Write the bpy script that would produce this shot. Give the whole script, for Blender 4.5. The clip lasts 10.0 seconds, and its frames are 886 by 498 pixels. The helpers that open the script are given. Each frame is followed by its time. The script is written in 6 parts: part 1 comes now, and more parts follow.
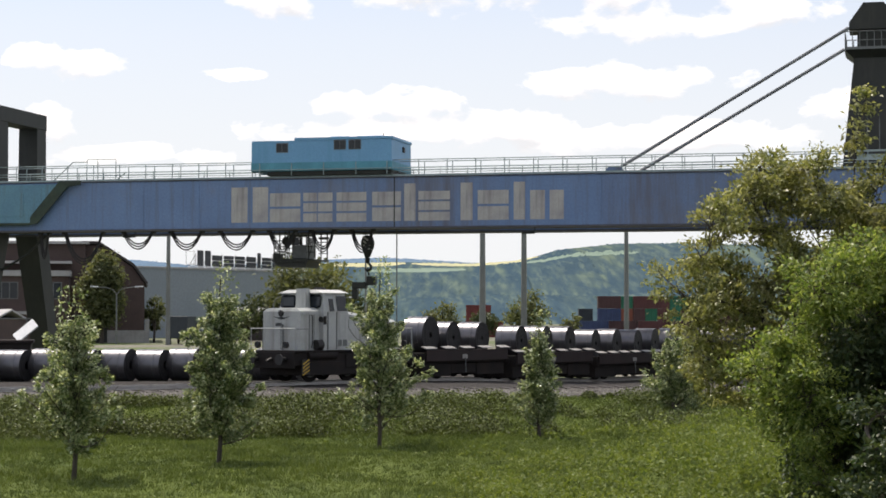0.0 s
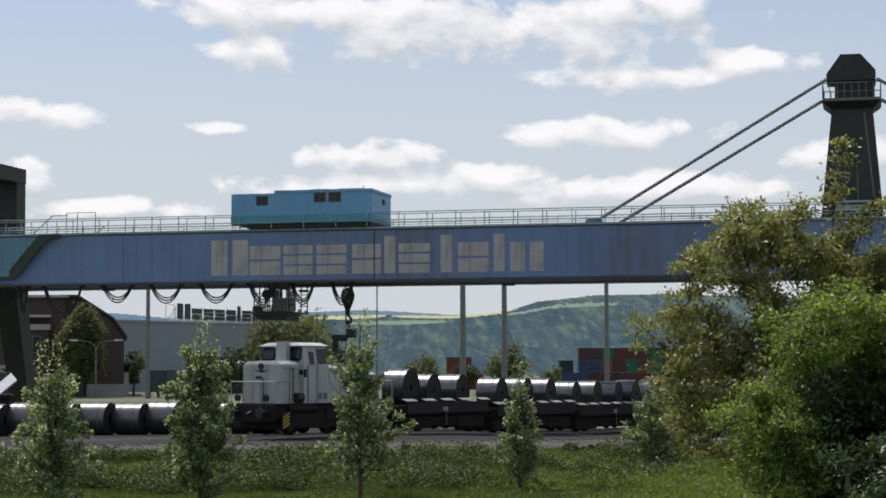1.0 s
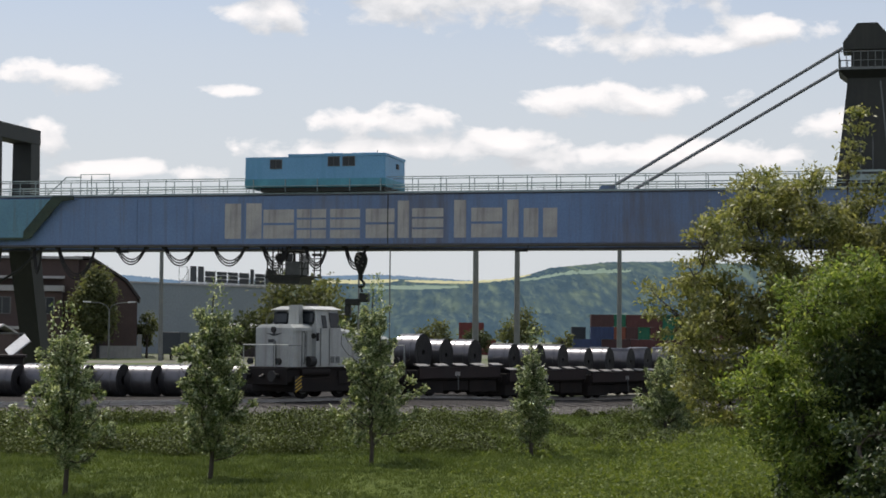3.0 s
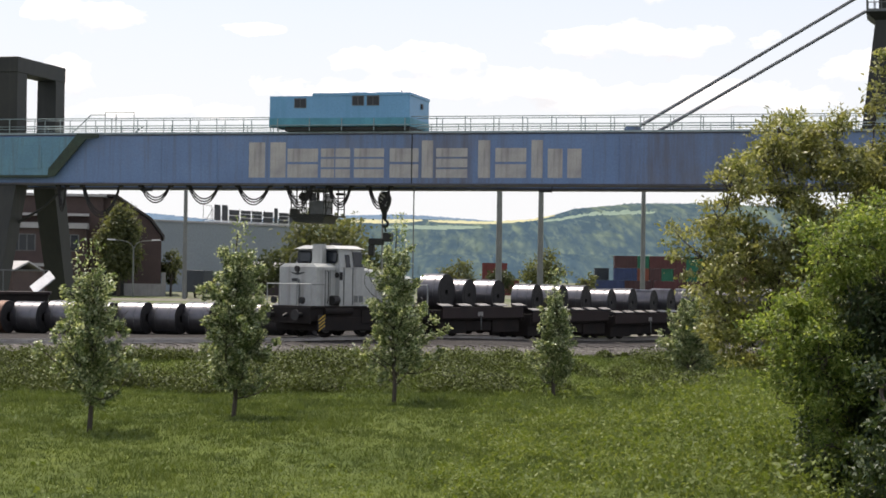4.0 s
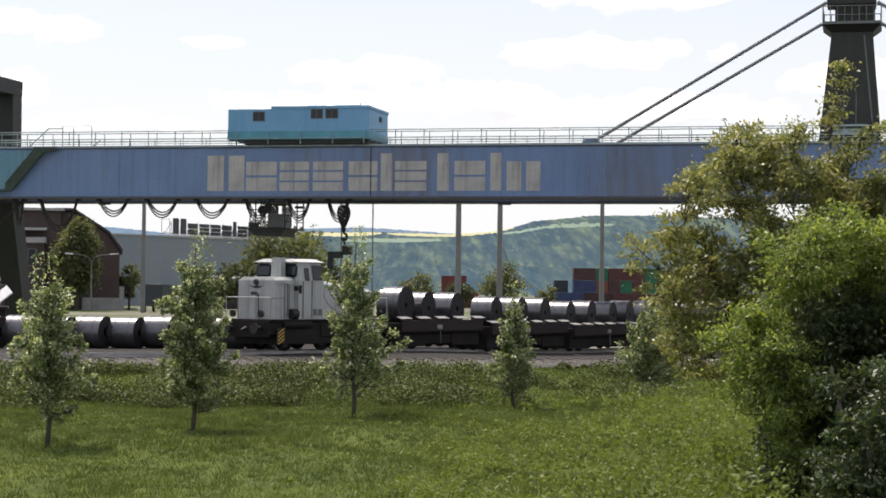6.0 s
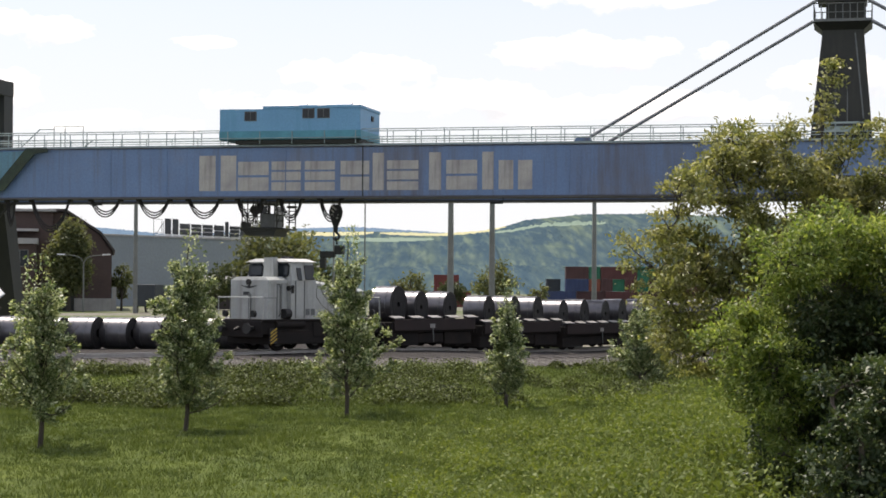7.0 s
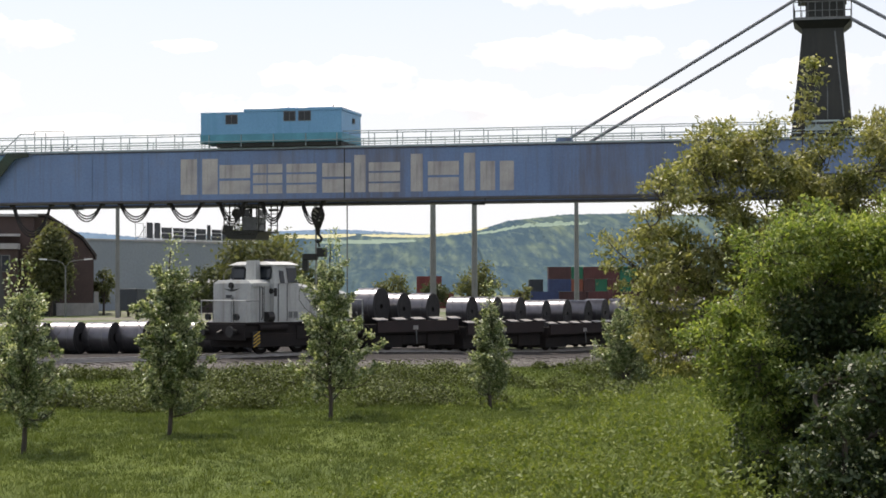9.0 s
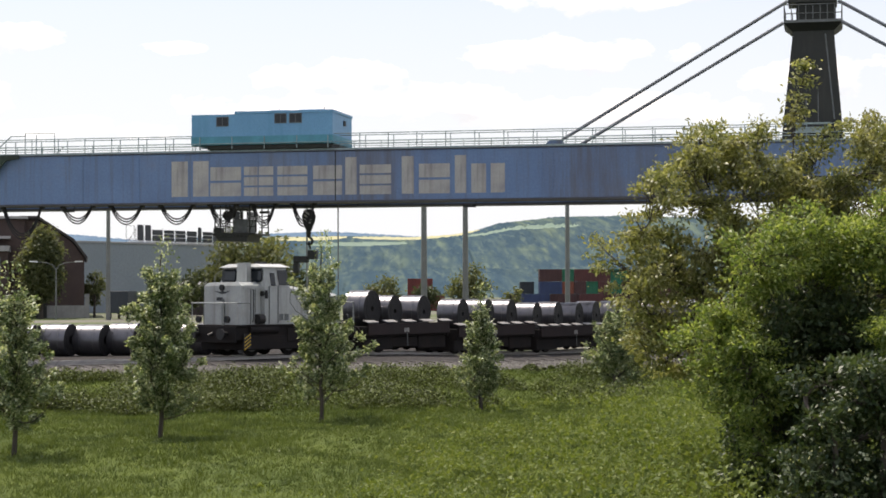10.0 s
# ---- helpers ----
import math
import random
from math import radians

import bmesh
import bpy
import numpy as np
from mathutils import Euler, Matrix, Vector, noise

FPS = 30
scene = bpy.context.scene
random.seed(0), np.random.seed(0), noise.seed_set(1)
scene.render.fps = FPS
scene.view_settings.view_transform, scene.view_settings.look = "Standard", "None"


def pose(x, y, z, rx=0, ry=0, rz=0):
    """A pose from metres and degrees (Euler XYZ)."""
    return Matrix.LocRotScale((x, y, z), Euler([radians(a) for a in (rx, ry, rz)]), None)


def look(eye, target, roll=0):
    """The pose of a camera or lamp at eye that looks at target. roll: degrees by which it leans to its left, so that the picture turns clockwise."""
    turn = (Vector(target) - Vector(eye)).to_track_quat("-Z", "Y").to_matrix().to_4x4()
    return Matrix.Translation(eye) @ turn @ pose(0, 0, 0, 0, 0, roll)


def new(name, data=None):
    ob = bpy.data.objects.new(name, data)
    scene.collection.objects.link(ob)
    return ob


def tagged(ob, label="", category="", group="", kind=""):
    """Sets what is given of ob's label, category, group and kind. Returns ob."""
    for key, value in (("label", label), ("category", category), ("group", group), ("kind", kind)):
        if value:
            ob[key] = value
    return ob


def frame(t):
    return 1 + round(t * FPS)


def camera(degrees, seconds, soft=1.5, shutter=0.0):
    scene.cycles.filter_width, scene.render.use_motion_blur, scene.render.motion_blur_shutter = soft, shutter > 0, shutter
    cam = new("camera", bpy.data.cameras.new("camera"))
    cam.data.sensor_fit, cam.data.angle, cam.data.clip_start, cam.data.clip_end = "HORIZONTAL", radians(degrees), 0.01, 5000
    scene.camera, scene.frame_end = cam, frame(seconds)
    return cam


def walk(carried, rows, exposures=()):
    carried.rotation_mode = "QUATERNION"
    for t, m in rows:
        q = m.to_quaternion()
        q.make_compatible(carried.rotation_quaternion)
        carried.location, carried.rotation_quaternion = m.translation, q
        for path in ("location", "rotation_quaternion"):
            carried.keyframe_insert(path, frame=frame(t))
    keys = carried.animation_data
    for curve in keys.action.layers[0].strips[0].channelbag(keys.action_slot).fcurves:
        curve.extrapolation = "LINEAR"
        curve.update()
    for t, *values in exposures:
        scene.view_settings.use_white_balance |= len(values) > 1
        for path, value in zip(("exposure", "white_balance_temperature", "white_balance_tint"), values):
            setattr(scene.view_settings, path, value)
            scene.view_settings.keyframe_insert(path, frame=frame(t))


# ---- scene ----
# ------------------------------------------------------------------ camera
EYE = (0.0, 0.0, 3.45)
TURNS = [  # seconds, yaw to the left, tilt up, roll
    (0.0, -0.316, 2.157, 0.080), (0.5, -0.877, 3.230, -0.239), (1.0, -0.929, 3.761, -0.161), (1.5, -0.850, 3.840, -0.140),
    (2.0, -0.932, 3.896, -0.126), (2.5, -1.147, 3.970, 0.276), (2.8, -1.235, 3.91, 0.30), (3.0, -0.520, 2.691, 0.433), (3.2, 0.308, 1.624, 0.611),
    (3.5, 0.45, 1.0, 0.75), (4.3, 0.03, 0.835, 0.85), (4.5, 0.010, 0.851, 0.807), (5.0, -0.225, 0.854, 0.726), (5.5, -1.008, 1.252, 0.647),
    (5.7, -1.040, 1.258, 0.64), (6.8, -1.253, 1.23, 0.46), (7.0, -1.298, 1.228, 0.360), (7.5, -1.456, 1.253, 0.222),
    (8.0, -1.532, 1.262, 0.190), (8.5, -1.676, 1.259, 0.079), (9.0, -1.839, 1.273, -0.171), (9.5, -2.002, 1.287, -0.113), (10.0, -2.117, 1.344, -0.168)]
EXPOSURES = [(0.0, 0.17, 6740, 14), (0.3, 0.05, 6690, 13), (0.5, -0.15, 6590, 12), (0.75, -0.34, 6320, 11), (2.8, -0.34, 6320, 11), (3.0, -0.28, 6490, 12), (3.2, -0.05, 6640, 13), (3.5, 0.12, 6740, 14), (4.0, 0.24, 6790, 15), (10.0, 0.27, 6790, 15)]
cam = camera(26.74, 10.0, soft=1.7)
walk(cam, [(t, pose(*EYE, 90 + tilt, 0, yaw) @ pose(0, 0, 0, 0, 0, roll)) for t, yaw, tilt, roll in TURNS], EXPOSURES)

# ------------------------------------------------------------------ light
SUN = Vector((-0.47, 0.60, 1.42)).normalized()
sun = new("sun", bpy.data.lights.new("sun", "SUN"))
sun.data.energy, sun.data.angle, sun.data.color = 5.0, radians(0.6), (1.0, 0.94, 0.84)
sun.matrix_world = look((0, 0, 60), Vector((0, 0, 60)) - SUN)
world = bpy.data.worlds.new("sky")
scene.world = world
world.use_nodes = True


def node(tree, kind, **values):
    n = tree.nodes.new(kind)
    for key, value in values.items():
        if key in n.inputs:
            n.inputs[key].default_value = value
        else:
            setattr(n, key, value)
    return n


def ramp(tree, fac, *stops):
    n = tree.nodes.new("ShaderNodeValToRGB")
    e = n.color_ramp.elements
    while len(e) < len(stops):
        e.new(0.5)
    for el, (pos, c) in zip(e, stops):
        el.position = pos
        el.color = (c, c, c, 1) if isinstance(c, (int, float)) else (*c, 1)
    tree.links.new(fac, n.inputs["Fac"])
    return n.outputs["Color"]


def mix(tree, fac, a, b, mode="MIX"):
    n = tree.nodes.new("ShaderNodeMix")
    n.data_type, n.blend_type = "RGBA", mode
    for slot, v in ((0, fac), (6, a), (7, b)):
        if hasattr(v, "links"):
            tree.links.new(v, n.inputs[slot])
        else:
            n.inputs[slot].default_value = v if slot == 0 else (*v, 1)
    return n.outputs[2]


# cumulus banks in the part of the sky behind the crane: azimuth and height of the middle, half width, half height, in degrees
CLOUDS = [(-9.7, 11.6, 1.7, 0.5), (-4.6, 11.0, 4.2, 0.75), (-4.9, 9.8, 1.7, 0.55), (0.3, 10.6, 4.6, 1.1), (5.0, 10.5, 4.2, 1.05), (8.2, 10.9, 1.6, 0.75),
          (7.6, 9.0, 3.6, 0.5), (10.4, 9.3, 1.9, 0.55), (5.4, 7.2, 3.2, 0.5), (-11.2, 7.8, 1.6, 0.5), (-6.1, 7.4, 1.2, 0.22), (-1.9, 6.65, 2.5, 0.5),
          (-0.3, 5.75, 5.2, 0.5), (2.6, 5.9, 2.2, 0.6), (6.8, 5.5, 5.0, 0.6), (-9.0, 5.0, 2.6, 0.35), (-11.6, 5.7, 1.1, 0.6), (13.5, 6.4, 2.2, 0.6), (14.5, 12.6, 3.0, 0.6)]


def build_sky():
    t = world.node_tree
    t.nodes.clear()

    def vec(op, a, b=None):
        n = node(t, "ShaderNodeVectorMath", operation=op)
        for slot, v in ((0, a), (1, b)):
            if v is not None and hasattr(v, "links"):
                t.links.new(v, n.inputs[slot])
            elif v is not None:
                n.inputs[slot].default_value = v
        return n.outputs["Value" if op == "DOT_PRODUCT" else "Vector"]

    def calc(op, *values):
        n = node(t, "ShaderNodeMath", operation=op)
        for slot, v in enumerate(values):
            if hasattr(v, "links"):
                t.links.new(v, n.inputs[slot])
            else:
                n.inputs[slot].default_value = v
        return n.outputs[0]

    sky = node(t, "ShaderNodeTexSky", sky_type="NISHITA", sun_disc=False, sun_elevation=math.asin(SUN.z),
               sun_rotation=math.atan2(SUN.x, SUN.y), altitude=80, dust_density=1.6, ozone_density=1.2)
    coord = node(t, "ShaderNodeTexCoord")
    way = coord.outputs["Generated"]
    up = node(t, "ShaderNodeSeparateXYZ")
    t.links.new(way, up.inputs["Vector"])

    def billow(p):
        """How deep inside a cloud a direction lies; ragged, heaped edges."""
        flat = vec("MULTIPLY", p, (1.0, 1.0, 1.7))
        puff = node(t, "ShaderNodeTexNoise", Scale=34.0, Detail=9.0, Roughness=0.55, Distortion=0.2)
        t.links.new(flat, puff.inputs["Vector"])
        near = None
        for az, el, w, h in CLOUDS:
            c = (math.sin(radians(az)) * math.cos(radians(el)), 0.0, math.sin(radians(el)))
            d = vec("MULTIPLY", vec("SUBTRACT", p, c), (1 / radians(w), 0.0, 1 / radians(h)))
            d = vec("DOT_PRODUCT", d, d)
            near = d if near is None else calc("SMOOTH_MIN", near, d, 0.5)
        bank = calc("SUBTRACT", 1.0, calc("POWER", calc("MAXIMUM", near, 0.0), 0.5))
        wide = node(t, "ShaderNodeTexNoise", Scale=7.0, Detail=8.0, Roughness=0.5)
        t.links.new(flat, wide.inputs["Vector"])
        high = calc("MULTIPLY_ADD", wide.outputs["Fac"], 6.0, -2.35)
        high = calc("MULTIPLY", ramp(t, up.outputs["Z"], (0.21, 0.0), (0.30, 1.0)), calc("MAXIMUM", high, 0.0))
        both = calc("MAXIMUM", bank, calc("SUBTRACT", calc("MULTIPLY", high, 2.0), 1.0))
        return calc("ADD", both, calc("MULTIPLY_ADD", puff.outputs["Fac"], 3.2, -1.6))

    here = billow(way)
    above = billow(vec("ADD", way, (-0.004, 0.0, 0.009)))
    cover = ramp(t, here, (0.0, 0.0), (0.42, 0.9), (1.0, 1.0))
    lift = calc("MULTIPLY_ADD", calc("SUBTRACT", here, above), 0.42, 0.42)
    cloud = ramp(t, lift, (0.12, (6.5, 6.7, 6.9)), (0.42, (8.4, 8.45, 8.5)), (0.78, (10.6, 10.3, 10.1)))
    hue = mix(t, 1.0, sky.outputs["Color"], (0.92, 1.06, 1.25), "MULTIPLY")
    # thin haze between the clouds, stronger towards the horizon
    haze = ramp(t, up.outputs["Z"], (0.0, 0.97), (0.09, 0.88), (0.15, 0.72), (0.21, 0.45), (0.4, 0.08))
    base = mix(t, haze, hue, (6.85, 7.2, 7.4))
    full = mix(t, cover, base, cloud)
    bg = node(t, "ShaderNodeBackground", Strength=0.118)
    t.links.new(full, bg.inputs["Color"])
    out = node(t, "ShaderNodeOutputWorld")
    t.links.new(bg.outputs["Background"], out.inputs["Surface"])


build_sky()

# ------------------------------------------------------------------ materials


def material(name, a, b=None, scale=4.0, rough=0.7, metal=0.0, bump=0.15, fine=40.0, streak=None, dirt=None, spec=0.4, per="", stretch=(1, 1, 1)):
    """Two colours mottled at two scales, a fine bump; streak: colour of upright runs; dirt: colour of blotches; per: object or island variation."""
    m = bpy.data.materials.new(name)
    m.use_nodes = True
    t = m.node_tree
    p = t.nodes["Principled BSDF"]
    b = b or tuple(c * 0.75 for c in a)
    coord = node(t, "ShaderNodeTexCoord")
    place = node(t, "ShaderNodeMapping")
    place.inputs["Scale"].default_value = stretch
    t.links.new(coord.outputs["Object"], place.inputs["Vector"])
    big = node(t, "ShaderNodeTexNoise", Scale=scale, Detail=6.0, Roughness=0.6)
    small = node(t, "ShaderNodeTexNoise", Scale=fine, Detail=4.0)
    for n in (big, small):
        t.links.new(place.outputs["Vector"], n.inputs["Vector"])
    col = mix(t, ramp(t, big.outputs["Fac"], (0.35, 0.0), (0.65, 1.0)), a, b)
    col = mix(t, ramp(t, small.outputs["Fac"], (0.3, 0.0), (0.8, 0.45)), col, tuple(c * 0.6 for c in b))
    if dirt:
        blot = node(t, "ShaderNodeTexNoise", Scale=scale * 0.55, Detail=8.0, Roughness=0.7)
        t.links.new(place.outputs["Vector"], blot.inputs["Vector"])
        col = mix(t, ramp(t, blot.outputs["Fac"], (0.52, 0.0), (0.72, 0.8)), col, dirt)
    if streak:
        runs = node(t, "ShaderNodeMapping")
        runs.inputs["Scale"].default_value = (1.0, 1.0, 0.05)
        t.links.new(coord.outputs["Object"], runs.inputs["Vector"])
        sn = node(t, "ShaderNodeTexNoise", Scale=2.2, Detail=7.0, Roughness=0.72)
        t.links.new(runs.outputs["Vector"], sn.inputs["Vector"])
        col = mix(t, ramp(t, sn.outputs["Fac"], (0.50, 0.0), (0.72, 0.75)), col, streak)
    if per:
        if per == "island":
            r = node(t, "ShaderNodeNewGeometry").outputs["Random Per Island"]
        else:
            r = node(t, "ShaderNodeObjectInfo").outputs["Random"]
        col = mix(t, 1.0, col, ramp(t, r, (0.0, 0.72), (1.0, 1.25)), "MULTIPLY")
    t.links.new(col, p.inputs["Base Color"])
    p.inputs["Roughness"].default_value, p.inputs["Metallic"].default_value = rough, metal
    p.inputs["Specular IOR Level"].default_value = spec
    if bump:
        bm = node(t, "ShaderNodeBump", Strength=bump, Distance=0.02)
        t.links.new(small.outputs["Fac"], bm.inputs["Height"])
        t.links.new(bm.outputs["Normal"], p.inputs["Normal"])
    return m


def leaf_material(name, a, b, c, through_light=0.4, scale=1.2, gloss=0.2):
    """Leaves: colour varies leaf by leaf and clump by clump, and light comes through them."""
    m = bpy.data.materials.new(name)
    m.use_nodes = True
    t = m.node_tree
    p = t.nodes["Principled BSDF"]
    out = t.nodes["Material Output"]
    r = node(t, "ShaderNodeNewGeometry")
    coord = node(t, "ShaderNodeTexCoord")
    n = node(t, "ShaderNodeTexNoise", Scale=scale, Detail=3.0)
    t.links.new(coord.outputs["Object"], n.inputs["Vector"])
    col = mix(t, ramp(t, n.outputs["Fac"], (0.38, 0.0), (0.62, 1.0)), a, b)
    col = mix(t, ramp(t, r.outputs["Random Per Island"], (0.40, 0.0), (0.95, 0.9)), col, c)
    t.links.new(col, p.inputs["Base Color"])
    p.inputs["Roughness"].default_value = 0.66 - 0.4 * gloss
    p.inputs["Specular IOR Level"].default_value = gloss
    tr = node(t, "ShaderNodeBsdfTranslucent")
    t.links.new(mix(t, 1.0, col, (1.25, 1.2, 0.6), "MULTIPLY"), tr.inputs["Color"])
    ms = node(t, "ShaderNodeMixShader", Fac=through_light)
    t.links.new(p.outputs["BSDF"], ms.inputs[1])
    t.links.new(tr.outputs["BSDF"], ms.inputs[2])
    t.links.new(ms.outputs["Shader"], out.inputs["Surface"])
    return m


def grimy(m):
    """Rust-brown runs and soot on two stretches of the girder's paint."""
    t = m.node_tree
    p = t.nodes["Principled BSDF"]
    old = p.inputs["Base Color"].links[0].from_socket
    coord = node(t, "ShaderNodeTexCoord")
    xyz = node(t, "ShaderNodeSeparateXYZ")
    t.links.new(coord.outputs["Object"], xyz.inputs["Vector"])
    span = node(t, "ShaderNodeMapRange")
    t.links.new(xyz.outputs["X"], span.inputs["Value"])
    span.inputs["From Min"].default_value, span.inputs["From Max"].default_value = -34.0, 44.0
    where = ramp(t, span.outputs[0], (0.30, 0.12), (0.43, 0.45), (0.455, 1.0), (0.50, 0.7), (0.53, 0.05), (0.60, 0.05), (0.615, 0.85), (0.70, 0.7), (0.76, 0.3))
    runs = node(t, "ShaderNodeMapping")
    runs.inputs["Scale"].default_value = (1.0, 1.0, 0.07)
    t.links.new(coord.outputs["Object"], runs.inputs["Vector"])
    n = node(t, "ShaderNodeTexNoise", Scale=1.7, Detail=8.0, Roughness=0.75)
    t.links.new(runs.outputs["Vector"], n.inputs["Vector"])
    fac = mix(t, 1.0, where, ramp(t, n.outputs["Fac"], (0.38, 0.15), (0.62, 0.85)), "MULTIPLY")
    t.links.new(mix(t, fac, old, (0.105, 0.094, 0.098)), p.inputs["Base Color"])
    return m


GIRDER_BLUE = material("girder_blue_paint", (0.150, 0.245, 0.42), (0.125, 0.205, 0.355), 0.35, 0.6, 0, 0.05, 8, streak=(0.11, 0.13, 0.16), dirt=(0.17, 0.20, 0.26))
GIRDER_TEAL = material("teal_patch_paint", (0.12, 0.26, 0.33), (0.10, 0.22, 0.30), 0.6, 0.6, 0, 0.05, 9, streak=(0.09, 0.12, 0.12))
HOUSE_BLUE = material("turquoise_house_paint", (0.150, 0.355, 0.55), (0.130, 0.315, 0.50), 0.5, 0.5, 0, 0.04, 10, streak=(0.085, 0.26, 0.39))
HOUSE_GREEN = material("turquoise_green_paint", (0.085, 0.315, 0.40), None, 0.8, 0.55, 0, 0.04, 10)
grimy(GIRDER_BLUE)
CREAM = material("weathered_cream_paint", (0.45, 0.44, 0.40), (0.34, 0.34, 0.33), 0.8, 0.75, 0, 0.05, 12, streak=(0.165, 0.145, 0.14), dirt=(0.21, 0.20, 0.22))
DARK_STEEL = material("dark_green_steel", (0.026, 0.029, 0.024), (0.018, 0.021, 0.019), 0.8, 0.6, 0.1, 0.1, 14, streak=(0.036, 0.036, 0.031))
FLANGE = material("grimy_grey_flange", (0.095, 0.098, 0.112), (0.070, 0.070, 0.078), 1.2, 0.7, 0, 0.1, 14, dirt=(0.075, 0.062, 0.056))
MOSSY = material("mossy_dark_steel", (0.045, 0.070, 0.050), (0.030, 0.042, 0.034), 1.2, 0.85, 0, 0.3, 12, dirt=(0.06, 0.075, 0.045))
GREY_STEEL = material("grey_steel", (0.16, 0.17, 0.17), (0.11, 0.12, 0.12), 3, 0.5, 0.5, 0.08, 40)
STAY = material("grey_stay_rope", (0.19, 0.205, 0.225), (0.15, 0.165, 0.18), 1.0, 0.5, 0.2, 0.0, 10)
RAILING = material("pale_green_railing", (0.30, 0.38, 0.38), (0.22, 0.28, 0.28), 3, 0.5, 0.3, 0.0, 40)
BLACK = material("black_rubber_and_grease", (0.012, 0.012, 0.013), (0.02, 0.019, 0.018), 3, 0.6, 0, 0.1, 30)
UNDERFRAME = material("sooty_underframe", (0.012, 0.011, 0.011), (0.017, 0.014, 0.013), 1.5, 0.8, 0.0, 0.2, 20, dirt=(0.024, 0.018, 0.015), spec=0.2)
LOCO_WHITE = material("dirty_pale_grey_loco_paint", (0.40, 0.42, 0.41), (0.33, 0.35, 0.34), 1.1, 0.5, 0, 0.03, 18, streak=(0.17, 0.165, 0.15), dirt=(0.27, 0.265, 0.24))
LOCO_ROOF = material("pale_roof_paint", (0.55, 0.56, 0.55), None, 2, 0.5, 0, 0.04, 20)
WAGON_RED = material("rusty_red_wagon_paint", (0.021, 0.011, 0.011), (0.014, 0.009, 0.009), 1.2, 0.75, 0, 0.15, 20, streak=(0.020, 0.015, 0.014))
PALE_PLATE = material("pale_cradle_plate", (0.30, 0.29, 0.275), (0.20, 0.195, 0.19), 3, 0.5, 0, 0.1, 30)
COIL = material("rolled_steel", (0.15, 0.148, 0.16), (0.11, 0.11, 0.12), 2.0, 0.34, 0.75, 0.03, 60, stretch=(1, 1, 1))
# deep shade of the wound ends and eyes is put into this near-black
COIL_END = material("shaded_coil_end_windings", (0.022, 0.021, 0.022), (0.014, 0.014, 0.015), 5, 0.6, 0.3, 0.3, 90)
COIL_RUST = material("rusty_coil_steel", (0.15, 0.075, 0.05), (0.10, 0.055, 0.04), 3, 0.6, 0.4, 0.15, 40)
GLASS = material("dark_window_glass", (0.02, 0.025, 0.03), (0.015, 0.02, 0.025), 2, 0.12, 0.0, 0.0, 10, spec=0.3)
RAIL_STEEL = material("worn_rail_steel", (0.42, 0.41, 0.40), (0.30, 0.29, 0.28), 1.5, 0.42, 0.7, 0.05, 30)
SLEEPER = material("dark_timber_sleeper", (0.040, 0.034, 0.030), None, 3, 0.85, 0, 0.2, 30)
BALLAST = material("track_ballast", (0.034, 0.031, 0.030), (0.022, 0.020, 0.019), 1.2, 0.95, 0, 0.9, 14, dirt=(0.028, 0.025, 0.023))
YELLOW = material("hazard_yellow", (0.55, 0.36, 0.04), None, 4, 0.6, 0, 0.05, 30)
BRICK = material("dark_red_brick", (0.078, 0.054, 0.049), (0.062, 0.044, 0.041), 0.6, 0.85, 0, 0.2, 6, dirt=(0.07, 0.05, 0.045))
ROOF_LIGHT = material("weathered_light_roof", (0.36, 0.36, 0.36), (0.28, 0.28, 0.28), 0.6, 0.7, 0, 0.1, 8)
ROOF_DARK = material("dark_roofing_felt", (0.060, 0.052, 0.050), None, 0.6, 0.8, 0, 0.1, 8)
HALL = material("blue_grey_cladding", (0.20, 0.235, 0.26), (0.18, 0.215, 0.24), 0.15, 0.6, 0, 0.03, 3)
CONCRETE = material("pale_concrete", (0.36, 0.36, 0.34), (0.27, 0.27, 0.26), 1.0, 0.85, 0, 0.15, 20, streak=(0.2, 0.2, 0.19))
MAST = material("galvanised_mast", (0.175, 0.185, 0.175), (0.135, 0.145, 0.14), 1.0, 0.55, 0.3, 0.05, 12)
SIGN_DARK = material("dark_sign_paint", (0.035, 0.04, 0.045), None, 1, 0.6, 0, 0.0, 10)
SIGN_WHITE = material("white_sign_edge", (0.75, 0.76, 0.77), None, 1, 0.6, 0, 0.0, 10)
BARK = material("grey_brown_bark", (0.070, 0.058, 0.047), (0.045, 0.038, 0.031), 6, 0.9, 0, 0.6, 40, stretch=(1, 1, 0.3))
WHITE_CAR = material("white_vehicle_paint", (0.72, 0.73, 0.74), (0.66, 0.67, 0.68), 2, 0.35, 0, 0.0, 20)
TYRE = material("tyre_rubber", (0.018, 0.018, 0.018), None, 6, 0.8, 0, 0.1, 40)
PAVING = material("pale_gravel_path", (0.28, 0.275, 0.265), (0.22, 0.215, 0.21), 2, 0.9, 0, 0.3, 30)

